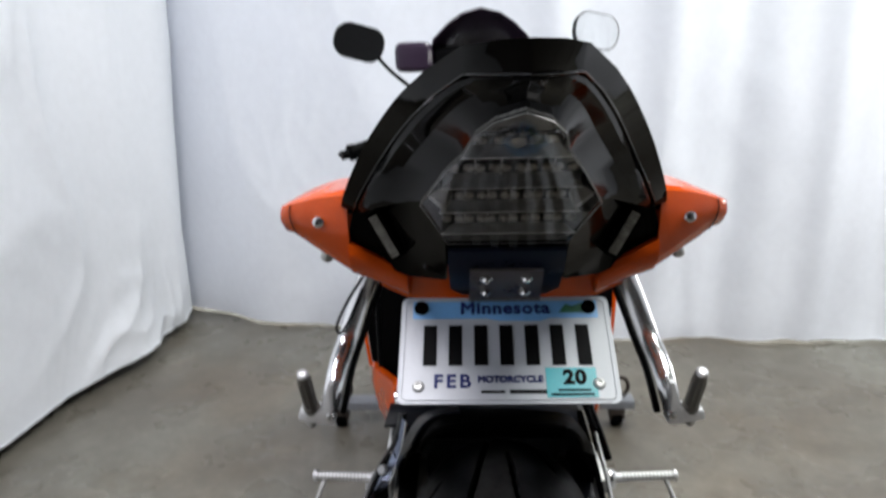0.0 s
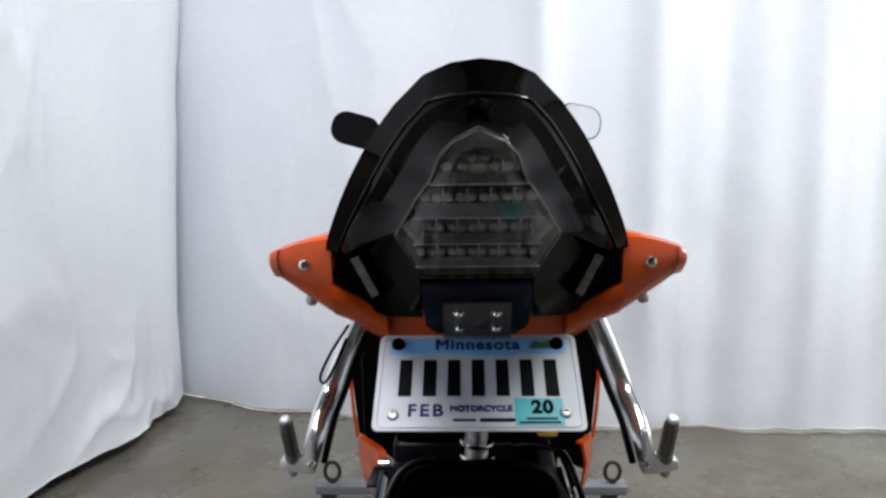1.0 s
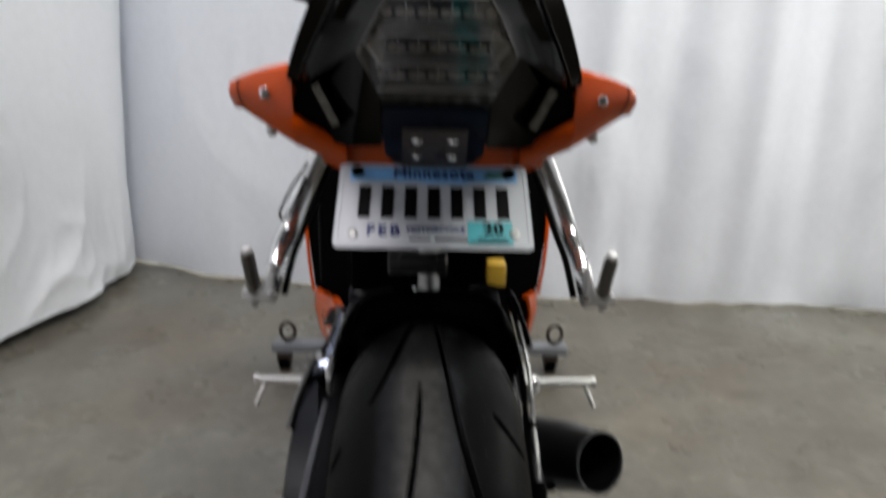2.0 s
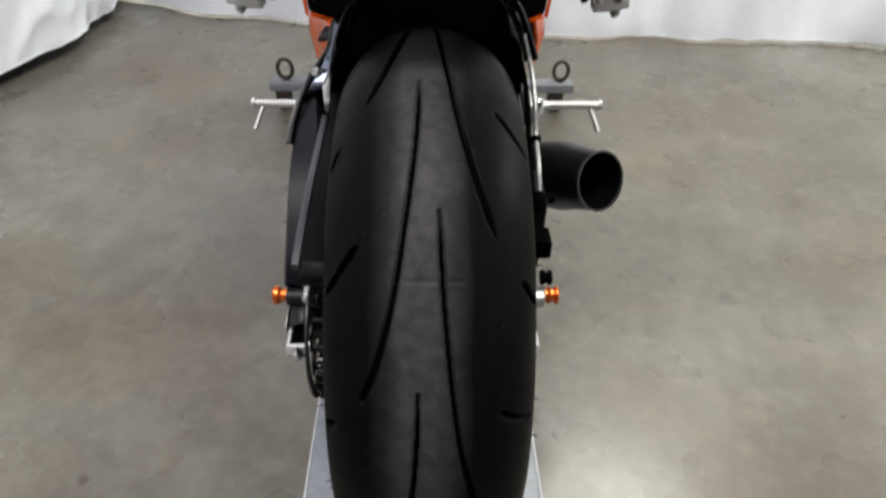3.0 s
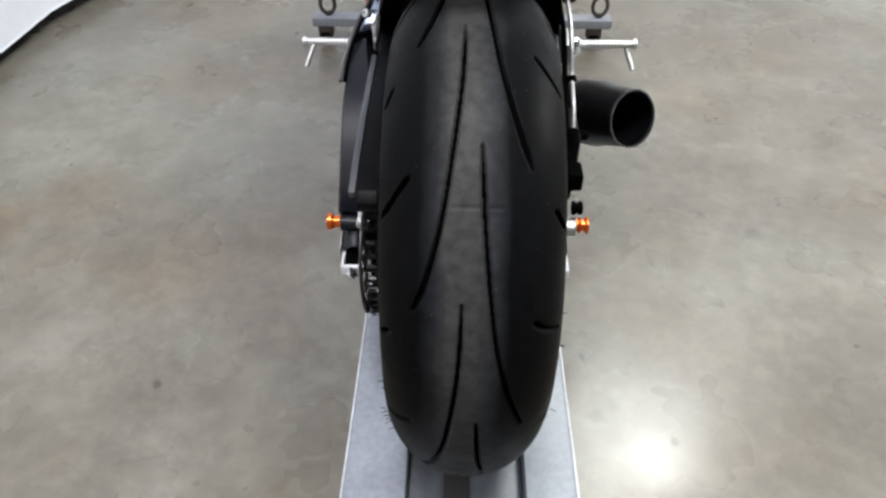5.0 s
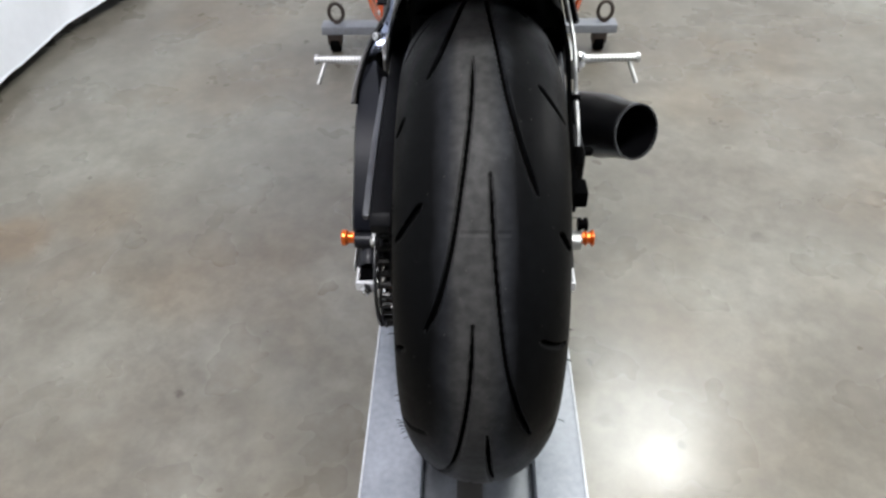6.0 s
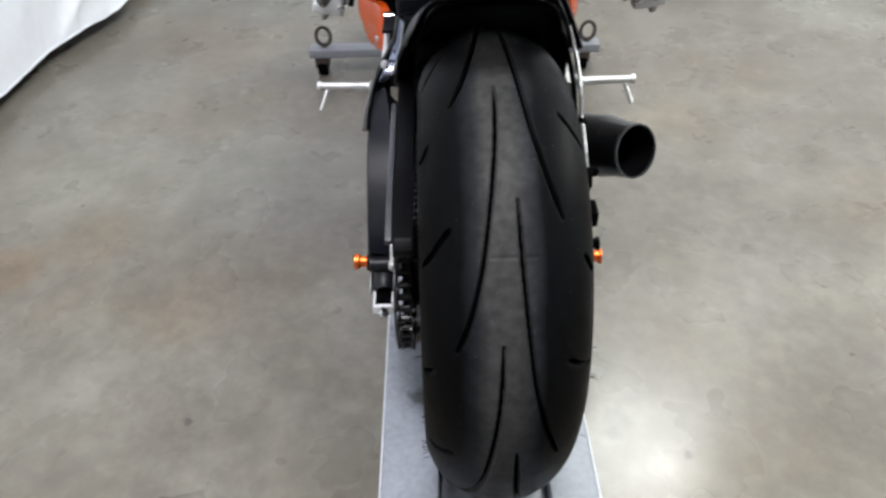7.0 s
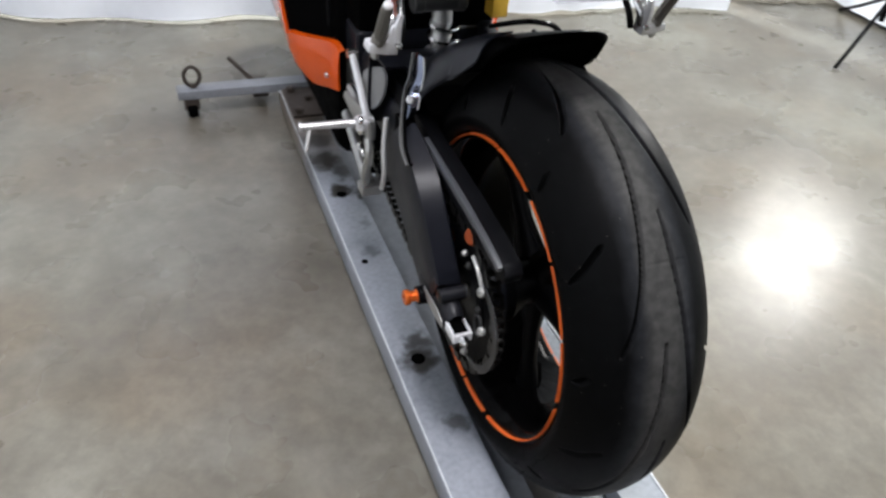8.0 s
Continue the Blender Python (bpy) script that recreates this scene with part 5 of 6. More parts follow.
        part("peg_rib", tube([foot_at.lerp(tip_at, 0.26) + off, foot_at.lerp(tip_at, 0.9) + off], 0.0011, 5), PEGGREY, peg)
    part("peg_cap", lathe([(0, 0.0064), (0.003, 0.006), (0.005, 0.004), (0.0054, 0)], tip_at, tip_at - foot_at, 12), ALLOY, peg, "bright rounded peg end")
    part("peg_pin", lathe([(0, 0.003), (0.004, 0.006), (0.012, 0.006)], (sx * 0.2112, 0.141, 0.6465), (0, 0, 1), 10), ALLOY_DULL, peg)
    part("peg_bolt", bolt((sx * 0.1859, 0.124, 0.6695), (0, -1, 0), 0.005, 0.004), STEEL, hang)
    # rider footrest
    fp = part("footrest", tube([(sx * 0.16, 0.352, 0.437), (sx * 0.2, 0.357, 0.435), (sx * 0.271, 0.365, 0.433)], [0.008, 0.0064, 0.0058], 12), ALLOY, bike, "knurled alloy rider footrest")
    for k in range(14):
        q = Vector((sx * 0.19, 0.356, 0.437)).lerp(Vector((sx * 0.264, 0.3645, 0.433)), k / 13)
        part("knurl", lathe([(0, 0.0068), (0.003, 0.0068)], q, (sx, 0.1, 0), 10), ALLOY_DULL, fp)
    part("feeler", tube([(sx * 0.256, 0.362, 0.430), (sx * 0.268, 0.338, 0.401)], 0.0036, 8), ALLOY_DULL, fp)
    part("footrest_end", lathe([(0, 0.0082), (0.005, 0.0082)], (sx * 0.268, 0.365, 0.433), (sx, 0.1, 0), 14), ALLOY, fp)
    bracket = part("footrest_bracket", prism([(0.33, 0.412), (0.37, 0.405), (0.45, 0.405), (0.5, 0.412), (0.49, 0.428), (0.39, 0.448), (0.33, 0.448)], "x", min(sx * 0.15, sx * 0.163), max(sx * 0.15, sx * 0.163), 0.003), ALLOY_DULL, bike, "cast alloy footrest bracket")
    pivot = part("footrest_pivot", lathe([(-0.012, 0.008), (-0.010, 0.011), (0.010, 0.011), (0.012, 0.008)], (sx * 0.17, 0.352, 0.436), (0, 0.2, 1), 12), ALLOY, fp, "cast alloy footrest pivot")
    part("pivot_pin", bolt((sx * 0.17, 0.3495, 0.424), (0, -0.2, -1), 0.007, 0.008), STEEL, pivot)
    part("bracket_bolt", bolt((sx * 0.1713, 0.3459, 0.444), (sx, 0, 0), 0.008, 0.006), STEEL, bracket)

# lamp
lens_pts = mirrored(LAMP)
tail_light = part("tail_light", None or skin([[Vector((q.x * 0.9, q.y + 0.04, q.z + 0.004)) for q in lens_pts], [q + Vector((0, 0.005, 0.001)) for q in lens_pts]], 0.002), GLOSS, bike, "faceted clear tail light with rows of small LEDs")
bm = bmesh.new()
nrm = Vector((0, -0.62, -0.78))
rows = []
for q in reversed(LAMP):
    rows.append([bm.verts.new(Vector((q[0] * u, q[1], q[2])) + nrm * 0.005 * (1 - u * u)) for u in (-1, -0.66, -0.33, 0, 0.33, 0.66, 1)])
for r, t in zip(rows, rows[1:]):
    for k in range(6):
        bm.faces.new((r[k], r[k + 1], t[k + 1], t[k]))
bmesh.ops.remove_doubles(bm, verts=bm.verts[:], dist=0.0005)
lens = part("lens", bm, LENS, tail_light, "clear outer lens")
lens.visible_shadow = False
part("lens_edge", tube([q + Vector((0, -0.001, -0.001)) for q in lens_pts], 0.0006, 6, closed=True), LENSRIM, tail_light)
centre = Vector((0, -0.115, 0.968))
rim_out = [q + Vector((0, 0.0012, 0.0012)) for q in lens_pts]
rim_mid = [q.lerp(centre, 0.07) + Vector((0, 0.006, 0.007)) for q in lens_pts]
rim_in = [q.lerp(centre, 0.15) + Vector((0, 0.008, 0.01)) for q in lens_pts]
part("lens_bezel", skin([rim_out, rim_mid], 0.001, True), LENSRIM, tail_light, "grey translucent bevelled lens rim")
part("lamp_housing", skin([rim_mid, rim_in, [q + Vector((0, 0.012, 0.012)) for q in rim_in]], 0.001, True), REFLECTOR, tail_light, "dark lamp housing")


def lamp_at(u, v, deep=0.0):
    """A place inside the lamp: u across in metres, v from 0 at the foot to 1 at the top."""
    ladder = [Vector((0, y, z)) for y, z in reversed(LADDER)]
    k = min(int(v * 4), 3)
    q = ladder[k].lerp(ladder[k + 1], v * 4 - k)
    return Vector((u, q.y + 0.62 * deep, q.z + 0.78 * deep))


# back of the lamp, shelves and LED rows
part("lamp_back", skin([[lamp_at(u * w, v, 0.022) for u in (-1, -0.5, 0, 0.5, 1)] for v, w in ((0.0, 0.046), (0.25, 0.062), (0.5, 0.034), (0.75, 0.017), (0.98, 0.002))], 0.002), REFLECTOR, tail_light, "dark mirrored reflector")
for v, w in ((0.042, 0.0495), (0.167, 0.0495), (0.303, 0.047), (0.4615, 0.0335)):
    part("shelf", skin([[lamp_at(u * w, v, dp) for u in (-1, -0.4, 0.4, 1)] for dp in (0.014, 0.004, 0.0015)], 0.0015), SHELF, tail_light, "pale grey lamp shelf")
    part("lens_line", tube([lamp_at(u * w * 1.02, v + 0.004, 0.0006) for u in (-1, -0.5, 0, 0.5, 1)], 0.0007, 6), SHELF, tail_light, "moulded line in the lens")
for lv, w, n in ((0.092, 0.0455, 12), (0.222, 0.0445, 12), (0.373, 0.038, 10), (0.514, 0.0205, 5)):
    row = part("led_board", skin([[lamp_at(u * (w + 0.006), lv + dv, 0.0095) for u in (-1, 0, 1)] for dv in (-0.035, 0.035)], 0.0012), REFLECTOR, tail_light, "dark board with small LEDs")
    for k in range(n):
        u = (k / (n - 1) * 2 - 1) * w + (0.0008 if k % 2 else -0.0008)
        big = 1.5 if n == 5 and k == 2 else 1.0
        q = lamp_at(u, lv, 0.008)
        part("led", lathe([(0, 0.004 * big), (0.0022, 0.004 * big), (0.0026, 0.0034 * big), (0.0012, 0.0026 * big), (0.003, 0.0013 * big), (0.0034, 0.0)], q, nrm, 12), LEDCAP, row)
        if k % 2 and k < n - 1:
            um = u + w / (n - 1)
            part("cell_wall", tube([lamp_at(um, lv - 0.035, 0.007), lamp_at(um, lv + 0.04, 0.007)], 0.0004, 5), SHELF, row)
part("lamp_cap", skin([[lamp_at(u * 0.0148, 0.672, 0.004) for u in (-1, 0, 1)], [lamp_at(u * 0.0125, 0.74, 0.004) for u in (-1, 0, 1)], [lamp_at(u * 0.001, 0.80, 0.004) for u in (-1, 0, 1)]], 0.0012), CAPGREY, tail_light, "grey top of the lamp")
for k in range(7):
    a = radians(-60 + 20 * k)
    root, tip = lamp_at(0.004 * math.sin(a), 0.555 + 0.016 * math.cos(a), 0.006), lamp_at(0.008 * math.sin(a), 0.56 + 0.045 * math.cos(a), 0.005)
    part("fan_rib", tube([root, tip], [0.0004, 0.0006], 5), LEDCAP, tail_light)
for sx in (-1, 1):
    wedge = [lamp_at(sx * 0.0415, 0.336, 0.002), lamp_at(sx * 0.0575, 0.262, 0.0012), lamp_at(sx * 0.0465, 0.165, 0.002), lamp_at(sx * 0.0405, 0.245, 0.005)]
    bm = bmesh.new()
    bm.faces.new([bm.verts.new(q) for q in wedge])
    bmesh.ops.solidify(bm, geom=bm.faces[:], thickness=0.001)
    facet = part("side_prism", bm, LEDCAP, tail_light, "ribbed grey side prism", False)
    for k in range(8):
        f = (k + 0.5) / 8
        part("prism_rib", tube([wedge[1].lerp(wedge[2], f) + nrm * 0.0008, wedge[3].lerp(wedge[2], f) + nrm * 0.0008], 0.0006, 5), SHELF, facet)
part("lamp_star", lathe([(0, 0.0065), (0.003, 0.006), (0.005, 0.003), (0.005, 0)], lamp_at(0, 0.53, 0.006), nrm, 8), LEDCAP, tail_light)

# chin under the lamp, the bracket and the plate
part("tail_chin", skin([mirrored([(0, -0.037, 0.9061), (0.0462, -0.036, 0.9055)]), mirrored([(0, -0.024, 0.8871), (0.0467, -0.02, 0.8866)]), mirrored([(0, 0.002, 0.8603), (0.0462, 0.01, 0.8598)]), mirrored([(0, 0.03, 0.8458), (0.0366, 0.03, 0.847)])], 0.004), NAVYGLOSS, bike, "dark gloss chin under the lamp")
part("undertail", skin([mirrored([(0.0, 0.06, 0.862), (0.05, 0.06, 0.862), (0.09, 0.07, 0.858), (0.114, 0.074, 0.848)]), mirrored([(0.0, 0.075, 0.826), (0.05, 0.075, 0.826), (0.09, 0.08, 0.828), (0.114, 0.08, 0.84)]), mirrored([(0.0, 0.28, 0.80), (0.05, 0.28, 0.80), (0.09, 0.28, 0.805), (0.115, 0.28, 0.825)])], 0.004), ORANGE, bike, "orange painted undertail panel")
bracket = part("plate_bracket", skin([[(-0.0295, -0.029, 0.886), (0.0295, -0.029, 0.886)], [(-0.030, -0.005, 0.8605), (0.030, -0.005, 0.8605)], [(-0.031, 0.016, 0.846), (0.031, 0.016, 0.846)], [(-0.0315, 0.006, 0.83), (0.0315, 0.006, 0.83)]], 0.0025), BRACKETGREY, bike, "smoky grey plate bracket with steel bolts")
for bx in (-0.0162, 0.0162):
    for by, bz in ((-0.0195, 0.8762), (-0.003, 0.859)):
        part("bracket_nut", lathe([(0, 0.0056), (0.003, 0.0056), (0.0034, 0.0042), (0.006, 0.0036), (0.0075, 0.002), (0.0078, 0)], (bx, by, bz), (0, -0.72, -0.3), 6), STEEL, bracket, "steel dome nut")
    part("bracket_washer", lathe([(0, 0.0052), (0.002, 0.0052), (0.002, 0.0)], (bx, -0.0115, 0.8675), (0, -0.72, -0.6), 12), MATT, bracket)

# registration plate
top_mid, low_mid = Vector((0, 0.0155, 0.8455)), Vector((0, -0.0675, 0.7865))
up = (top_mid - low_mid).normalized()
face = Vector((1, 0, 0)).cross(up).normalized()
PLATE = Matrix(((1, up.x, face.x, 0), (0, up.y, face.y, 0), (0, up.z, face.z, 0), (0, 0, 0, 1)))
PLATE.translation = (top_mid + low_mid) / 2
PW, PH = 0.089, (top_mid - low_mid).length / 2


def rounded(w, h, r, n=6):
    out = []
    for cx, cy, a0 in ((w - r, h - r, 0), (-w + r, h - r, 90), (-w + r, -h + r, 180), (w - r, -h + r, 270)):
        out += [(cx + r * math.cos(radians(a0 + 90 * k / n)), cy + r * math.sin(radians(a0 + 90 * k / n))) for k in range(n + 1)]
    return out


def on_plate(poly, z0, z1, material, name, label="", bevel=0.0):
    bm = prism(poly, "z", z0, z1, bevel, 1)
    bm.transform(PLATE)
    return part(name, bm, material, plate, label)


def rect(cx, cy, w, h):
    return [(cx - w / 2, cy - h / 2), (cx + w / 2, cy - h / 2), (cx + w / 2, cy + h / 2), (cx - w / 2, cy + h / 2)]


bm = prism(rounded(PW, PH, 0.006), "z", -0.0012, 0.0, 0.0004, 1)
bm.transform(PLATE)
plate = part("number_plate", bm, PLATEWHITE, bike, "white and blue motorcycle number plate with dark characters")
rimline = [PLATE @ Vector((x, y, 0.0003)) for x, y in rounded(PW - 0.0035, PH - 0.0035, 0.006)]
part("plate_ridge", tube(rimline, 0.0009, 6, closed=True), PLATEWHITE, plate)
on_plate(rect(0, PH - 0.0135, 0.158, 0.0175), 0.0001, 0.0005, PLATEBLUE, "plate_band", "blue printed band")
on_plate([(-0.02, PH - 0.0215), (0.04, PH - 0.0215), (0.03, PH - 0.025), (-0.005, PH - 0.0245)], 0.0001, 0.0005, PLATEBLUE, "plate_lake")
on_plate([(0.046, PH - 0.017), (0.052, PH - 0.0085), (0.058, PH - 0.0105), (0.066, PH - 0.007), (0.07, PH - 0.017)], 0.0006, 0.001, GREEN, "plate_trees")
letters("Minnesota", 0.0165, PLATE @ pose(0, PH - 0.0125, 0.0008), NAVY, plate, "state_name", "dark blue state name", 1.12, 0.03)
for k in range(7):
    on_plate(rect(-0.0635 + k * 0.0212, 0.0025, 0.0112, 0.0385), 0.0001, 0.0010, INK, "character_bar", "", 0.0003)
letters("FEB", 0.0165, PLATE @ pose(-0.045, -0.0315, 0.0003), NAVY, plate, "month", "", 1.3, 0.028)
letters("MOTORCYCLE", 0.0079, PLATE @ pose(0.002, -0.0295, 0.0003), NAVY, plate, "vehicle_class", "", 1.0, 0.045)
on_plate(rect(-0.012, -0.0405, 0.019, 0.0022), 0.0001, 0.0004, INK, "small_print_bar")
on_plate(rect(0.0165, -0.0405, 0.031, 0.0034), 0.0001, 0.0004, INK, "small_print_bar")
sticker = on_plate(rect(0.0507, -0.0325, 0.0405, 0.0265), 0.0001, 0.0006, TEAL, "year_sticker", "teal year sticker")
letters("20", 0.0172, PLATE @ pose(0.0535, -0.0285, 0.0008), INK, sticker, "year", "", 1.1, 0.05)
for bx, w in ((0.0507, 0.034), (0.0525, 0.026)):
    bm = prism(rect(bx, -0.0432 if w > 0.03 else -0.0395, w, 0.0018), "z", 0.0007, 0.001)
    bm.transform(PLATE)
    part("small_print_bar", bm, INK, sticker)
for bx, by, dark in ((-0.072, PH - 0.012, True), (0.0715, PH - 0.012, True), (-0.072, -PH + 0.0152, False), (0.0725, -PH + 0.017, False)):
    part("plate_bolt", bolt(PLATE @ Vector((bx, by, 0)), face, 0.0062 if dark else 0.005, 0.006 if dark else 0.003), MATT if dark else ALLOY_DULL, plate, "black screw" if dark else "steel screw")
part("cable_loop", tube(spline([(-0.148, 0.18, 0.815), (-0.168, 0.175, 0.785), (-0.182, 0.172, 0.756), (-0.177, 0.17, 0.748), (-0.166, 0.17, 0.765), (-0.15, 0.175, 0.80)], 6), 0.0018, 6), MATT, bike, "thin black cable loop")

# shock absorber, reservoir and the dark middle of the machine
coil = [(0.002 + 0.024 * math.cos(a), 0.44 + 0.024 * math.sin(a), 0.49 + 0.0028 * a) for a in [i * 0.3 for i in range(50)]]
shock = part("shock_absorber", lathe([(0, 0.018), (0.16, 0.018)], (0.002, 0.435, 0.47), (0, 0.1, 1), 20), ALLOY_DULL, bike, "alloy rear shock absorber")
part("spring", tube(coil, 0.005, 8), ALLOY_DULL, shock)
for z in (0.538, 0.562):
    part("preload_ring", lathe([(0, 0.016), (0, 0.0275), (0.0015, 0.029), (0.0045, 0.029), (0.006, 0.0275), (0.006, 0.016)], (0.002, 0.437, z), (0.1, -0.1, 1), 24), STEEL, shock, "alloy preload ring")
part("reservoir", lathe([(-0.047, 0.016), (-0.045, 0.0185), (-0.03, 0.0185), (-0.029, 0.0175), (0.03, 0.0175), (0.031, 0.0195), (0.045, 0.0195), (0.047, 0.017)], (-0.017, 0.42, 0.613), (1, 0, 0), 24), CANGREY, shock, "round dark grey reservoir")
part("connector", box(0.098, 0.445, 0.565, 0.13, 0.48, 0.605, 0.005, 2), YELLOW, bike, "ochre plastic connector cap")
part("trellis_tube", tube([(-0.118, 0.64, 0.56), (-0.12, 0.62, 0.48), (-0.12, 0.60, 0.40)], 0.0125, 12), ORANGE, bike, "orange painted frame tube")
# near-black blocks fill the interior, its shade put into their colour
part("frame_core", box(-0.15, 0.58, 0.36, 0.15, 1.12, 0.80, 0.03, 3), MATT, bike, "frame and engine as a black block, shade put into its colour")
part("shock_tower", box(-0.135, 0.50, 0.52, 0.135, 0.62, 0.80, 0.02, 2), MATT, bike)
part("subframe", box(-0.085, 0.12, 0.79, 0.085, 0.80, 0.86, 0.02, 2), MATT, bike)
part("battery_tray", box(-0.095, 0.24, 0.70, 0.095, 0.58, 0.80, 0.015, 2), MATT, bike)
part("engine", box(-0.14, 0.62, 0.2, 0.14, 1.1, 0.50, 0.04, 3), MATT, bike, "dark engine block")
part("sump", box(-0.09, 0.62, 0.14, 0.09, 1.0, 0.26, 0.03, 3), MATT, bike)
part("seat", skin([mirrored([(0.0, 0.26, 1.02), (0.10, 0.26, 1.0), (0.15, 0.26, 0.93)]), mirrored([(0.0, 0.40, 0.95), (0.10, 0.40, 0.935), (0.155, 0.40, 0.89)]), mirrored([(0.0, 0.55, 0.90), (0.09, 0.55, 0.89), (0.13, 0.55, 0.85)]), mirrored([(0.0, 0.70, 0.91), (0.07, 0.70, 0.90), (0.11, 0.70, 0.85)])], 0.02), SATIN, bike, "black saddle")
part("fuel_tank", skin([mirrored([(0.0, 0.66, 0.89), (0.07, 0.66, 0.88), (0.12, 0.66, 0.81)]), mirrored([(0.0, 0.74, 0.975), (0.09, 0.74, 0.955), (0.16, 0.76, 0.86)]), mirrored([(0.0, 0.86, 1.0), (0.11, 0.86, 0.98), (0.19, 0.88, 0.87)]), mirrored([(0.0, 1.02, 0.97), (0.10, 1.02, 0.955), (0.17, 1.02, 0.86)]), mirrored([(0.0, 1.10, 0.90), (0.07, 1.10, 0.89), (0.12, 1.10, 0.84)])], 0.01), GLOSS, bike, "gloss black fuel tank")

# side fairings
for sx in (-1, 1):
    top = spline([(sx * 0.161, 0.532, 0.484), (sx * 0.172, 0.55, 0.497), (sx * 0.198, 0.615, 0.482), (sx * 0.225, 0.682, 0.468), (sx * 0.222, 0.76, 0.46), (sx * 0.2, 1.0, 0.45), (sx * 0.18, 1.25, 0.45)], 4)
    crease = spline([(sx * 0.167, 0.523, 0.455), (sx * 0.18, 0.54, 0.458), (sx * 0.204, 0.61, 0.446), (sx * 0.226, 0.675, 0.437), (sx * 0.221, 0.76, 0.43), (sx * 0.2, 1.0, 0.40), (sx * 0.18, 1.25, 0.39)], 4)
    low = spline([(sx * 0.167, 0.522, 0.412), (sx * 0.176, 0.556, 0.404), (sx * 0.195, 0.612, 0.39), (sx * 0.215, 0.66, 0.405), (sx * 0.205, 0.76, 0.375), (sx * 0.18, 1.0, 0.33), (sx * 0.17, 1.25, 0.33)], 4)
    if sx > 0:
        top, crease, low = top[8:], crease[8:], low[8:]
    rim_in = [Vector((q.x - sx * 0.012, q.y + 0.004, q.z + 0.002)) for q in top]
    panel = part("lower_fairing", skin([rim_in, top, crease, low], 0.005), ORANGE, bike, "orange painted lower fairing panel")
    if sx < 0:
        part("fairing_screw", bolt((sx * 0.181, 0.553, 0.432), (sx, -0.5, 0), 0.005, 0.003), ALLOY_DULL, panel)
    upper = [(0.80, 0.62), (0.78, 0.74), (0.92, 0.86), (1.2, 0.92), (1.5, 0.84), (1.4, 0.62), (1.1, 0.56)]
    bm = prism(upper, "x", min(sx * 0.19, sx * 0.2), max(sx * 0.19, sx * 0.2), 0.003, 1)
    part("upper_fairing", bm, GLOSS, bike, "gloss black upper fairing panel")
    # edge of the fairing seen from behind
    part("fairing_edge", tube(spline([(sx * 0.227, 0.684, 0.465), (sx * 0.236, 0.69, 0.54), (sx * 0.241, 0.71, 0.62), (sx * 0.235, 0.76, 0.72)], 6), 0.0035, 8, 0.5), ORANGE, bike, "orange fairing edge")
    # black sheet closes the gap and stands for the shaded space behind
    part("fairing_inner", skin([[(sx * 0.233, 0.77, 0.74), (sx * 0.10, 0.64, 0.76)], [(sx * 0.238, 0.71, 0.6), (sx * 0.10, 0.63, 0.58)], [(sx * 0.224, 0.70, 0.47), (sx * 0.10, 0.60, 0.42)]], 0.004), MATT, bike, "black sheet standing for the shaded inside of the fairing")
    # mirrors
    cx, cz = (-0.299, 1.072) if sx < 0 else (0.2825, 1.0855)
    aim = Vector((0.12, -1, 0.10)).normalized() if sx < 0 else Vector((0.42, -1, 0.10)).normalized()
    mrot = (-aim).to_track_quat("-Z", "Y").to_matrix().to_4x4()
    mm = Matrix.Translation((cx, 1.25, cz)) @ mrot @ pose(0, 0, 0, 0, 0, -16 if sx < 0 else -10)
    outline = [(x * (1.0 if x * -sx < 0 else 0.92), y) for x, y in rounded(0.066, 0.043, 0.038, 8)]
    bm = skin([[mm @ Vector((x * 0.6, y * 0.6, -0.035)) for x, y in outline], [mm @ Vector((x * 0.93, y * 0.93, -0.018)) for x, y in outline], [mm @ Vector((x, y, 0.0)) for x, y in outline], [mm @ Vector((x * 0.95, y * 0.95, 0.002)) for x, y in outline]], 0, True)
    bm.faces.new([v for v in bm.verts][:len(outline)])
    mirror = part("rear_view_mirror", bm, SATIN, bike, "black rear view mirror on a thin stalk")
    bm = prism([(x * 0.94, y * 0.94) for x, y in outline], "z", -0.002, 0.0012)
    bm.transform(mm)
    part("mirror_glass", bm, MIRROR, mirror, "mirror glass")
    part("stalk", tube(spline([(cx - sx * 0.04, 1.265, cz - 0.035), (cx - sx * 0.075, 1.28, cz - 0.075), (sx * 0.15, 1.33, 0.93)], 6), 0.007, 8, 0.7), SATIN, mirror)
    # clip-on bar and lever
    bar = part("clip_on_bar", tube([(sx * 0.14, 1.14, 0.87), (sx * 0.32, 1.02, 0.825)], 0.011, 12), SATIN, bike, "black clip-on handlebar")
    part("grip", lathe([(0, 0.0165), (0.10, 0.0165), (0.104, 0.019), (0.115, 0.019), (0.117, 0.014)], (sx * 0.21, 1.093, 0.853), (sx * 0.11, -0.073, -0.028), 18), RUBBER, bar, "black rubber grip")
    part("lever", tube(spline([(sx * 0.17, 1.19, 0.865), (sx * 0.25, 1.15, 0.845), (sx * 0.335, 1.07, 0.82)], 5), 0.005, 8), SATIN, bar)

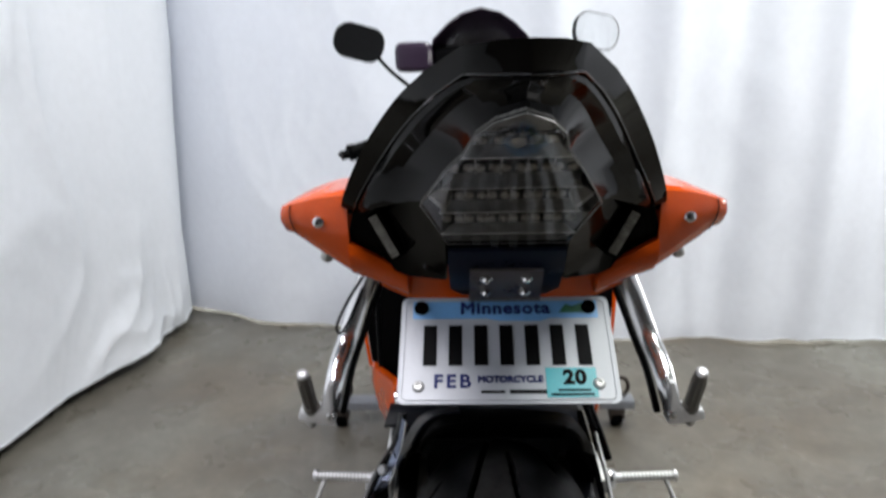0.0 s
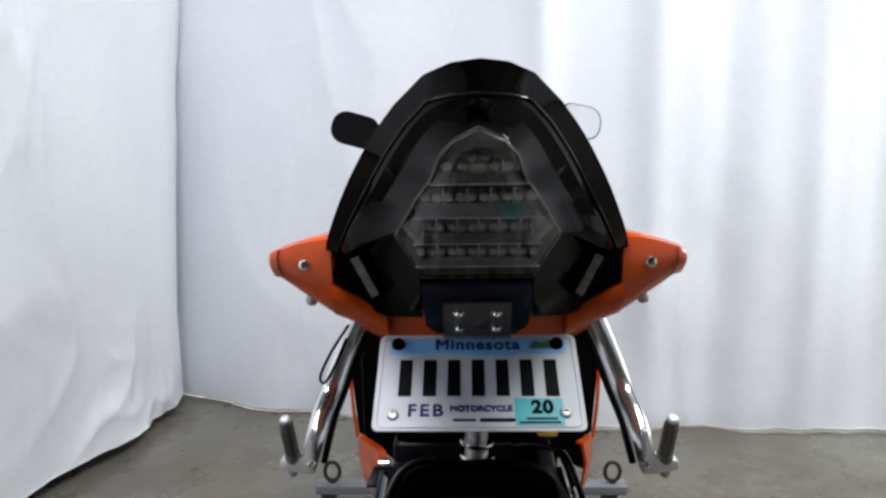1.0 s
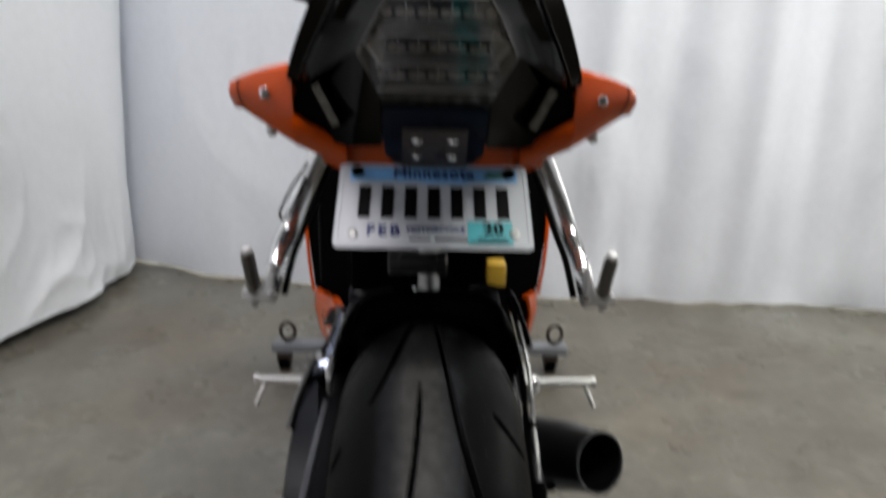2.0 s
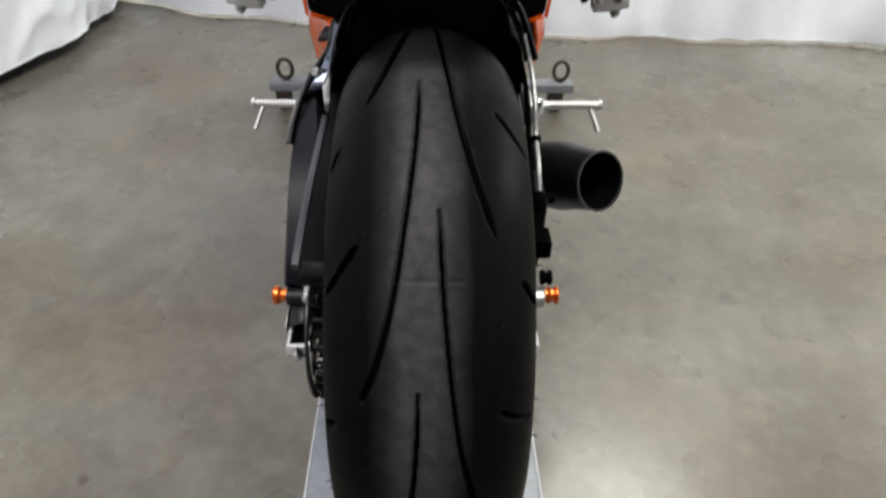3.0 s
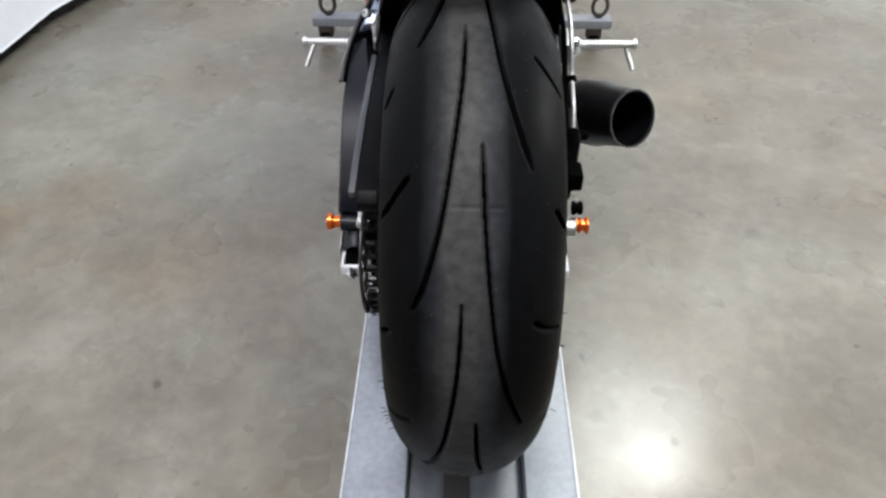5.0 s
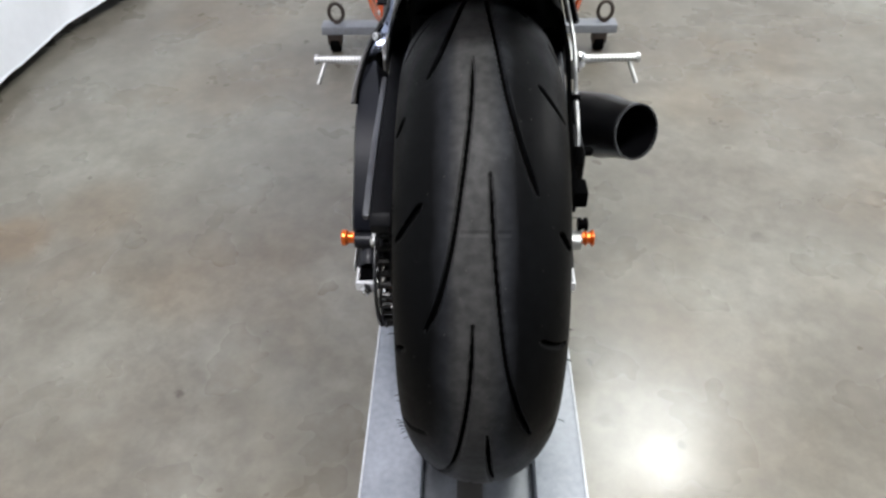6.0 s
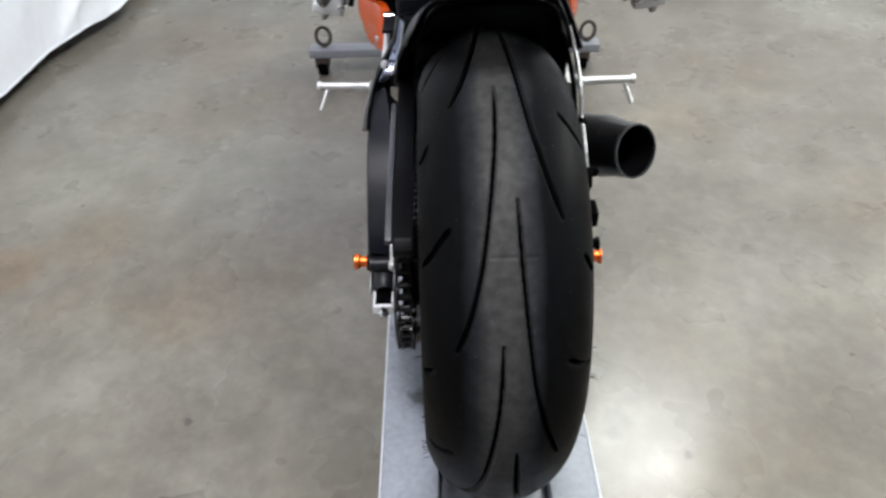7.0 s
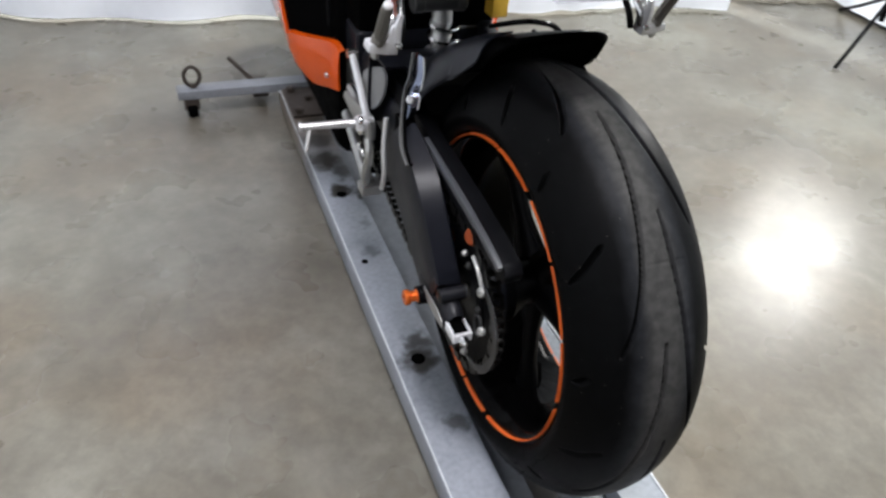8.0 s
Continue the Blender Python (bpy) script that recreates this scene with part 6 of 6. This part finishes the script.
# screen and instruments
part("windscreen", skin([mirrored([(0.0, 1.15, 1.144), (0.045, 1.155, 1.132), (0.08, 1.165, 1.109), (0.115, 1.18, 1.075)]), mirrored([(0.0, 1.28, 1.08), (0.06, 1.285, 1.07), (0.10, 1.29, 1.04), (0.135, 1.30, 1.0)]), mirrored([(0.0, 1.42, 0.96), (0.07, 1.42, 0.95), (0.12, 1.41, 0.93), (0.15, 1.40, 0.90)])], 0.003), PURPLE, bike, "smoked purple-tinted windscreen")
part("instrument_cowl", box(-0.205, 1.15, 1.0, -0.115, 1.22, 1.07, 0.022, 3), PURPLE, bike, "dark fluid reservoir cup")
part("dash", box(-0.12, 1.2, 0.93, 0.12, 1.27, 1.06, 0.025, 3), SATIN, bike, "dark instrument panel")

# gear linkage and stand side
gear = part("gear_lever", tube([(-0.150, 0.483, 0.503), (-0.155, 0.41, 0.47), (-0.16, 0.345, 0.438)], 0.0066, 10), ALLOY, bike, "polished alloy gear linkage rod")
part("joint", lathe([(-0.009, 0.009), (0.009, 0.009)], (-0.150, 0.483, 0.503), (1, 0, 0), 16), STEEL, gear)
part("joint", lathe([(-0.01, 0.012), (0.01, 0.012)], (-0.16, 0.345, 0.437), (1, 0, 0), 16), ALLOY, gear)
part("second_rod", tube([(-0.15, 0.496, 0.432), (-0.15, 0.40, 0.428)], 0.0075, 10), ALLOY_DULL, gear)
part("heel_guard", prism([(q.x, q.y) for q in spline([(0.45, 0.46, 0), (0.42, 0.50, 0), (0.37, 0.527, 0), (0.325, 0.545, 0), (0.303, 0.535, 0), (0.322, 0.492, 0), (0.37, 0.45, 0), (0.425, 0.43, 0), (0.45, 0.46, 0)], 4)[:-1]], "x", -0.1445, -0.1395, 0.002), HEELGREY, bike, "grey alloy heel guard")
part("side_stand", tube([(-0.13, 0.60, 0.32), (-0.14, 0.47, 0.305), (-0.145, 0.39, 0.29)], 0.011, 12), ALLOY_DULL, bike, "folded alloy side stand")
part("stand_foot", box(-0.162, 0.37, 0.268, -0.122, 0.405, 0.288, 0.005), ALLOY_DULL, bike)
part("linkage", tube(spline([(-0.158, 0.345, 0.41), (-0.16, 0.335, 0.38), (-0.158, 0.36, 0.33), (-0.152, 0.38, 0.295)], 4), 0.008, 10), ALLOY_DULL, bike)
part("stand_spring", tube([(-0.148 + 0.005 * math.cos(a), 0.44 - 0.004 * a, 0.345 + 0.005 * math.sin(a)) for a in [i * 0.5 for i in range(40)]], 0.0015, 5), STEEL, bike)
part("frame_tube", tube([(-0.186, 0.525, 0.68), (-0.184, 0.514, 0.6), (-0.183, 0.511, 0.545)], 0.004, 10), SATIN, bike, "slim dark frame tube")
part("arm_pivot", lathe([(-0.135, 0.02), (-0.13, 0.028), (0.13, 0.028), (0.135, 0.02)], (0, 0.60, 0.43), (1, 0, 0), 24), ALLOY_DULL, bike)
part("orange_nut", lathe([(0, 0.014), (0.012, 0.014), (0.014, 0.010)], (-0.105, 0.045, 0.414), (-1, 0, 0), 6), ANODISED, bike, "orange anodised nut")

# front wheel
fw = Vector((0, 1.42, 0.336))
front = part("front_wheel", lathe([(-0.05, 0.012), (-0.05, 0.04), (0.05, 0.04), (0.05, 0.012)], fw, (1, 0, 0), 24), SATIN, bike, "black front hub")
part("tyre", lathe([(-0.045, 0.215), (-0.058, 0.24), (-0.06, 0.255), (-0.052, 0.275), (-0.03, 0.292), (0, 0.298), (0.03, 0.292), (0.052, 0.275), (0.06, 0.255), (0.058, 0.24), (0.045, 0.215)], fw, (1, 0, 0), 72, True), RUBBER, front, "black front tyre")
part("rim", lathe([(-0.048, 0.222), (-0.045, 0.2), (0.045, 0.2), (0.048, 0.222)], fw, (1, 0, 0), 72, True), GLOSS, front)
for k in range(5):
    a = radians(k * 72)
    part("spoke", tube([fw + Vector((0, -math.cos(a), math.sin(a))) * 0.03, fw + Vector((0, -math.cos(a), math.sin(a))) * 0.202], 0.014, 8), SATIN, front)
for sx in (-1, 1):
    part("fork_leg", tube([(sx * 0.1, 1.42, 0.336), (sx * 0.1, 1.19, 0.92)], 0.026, 14), SATIN, bike)
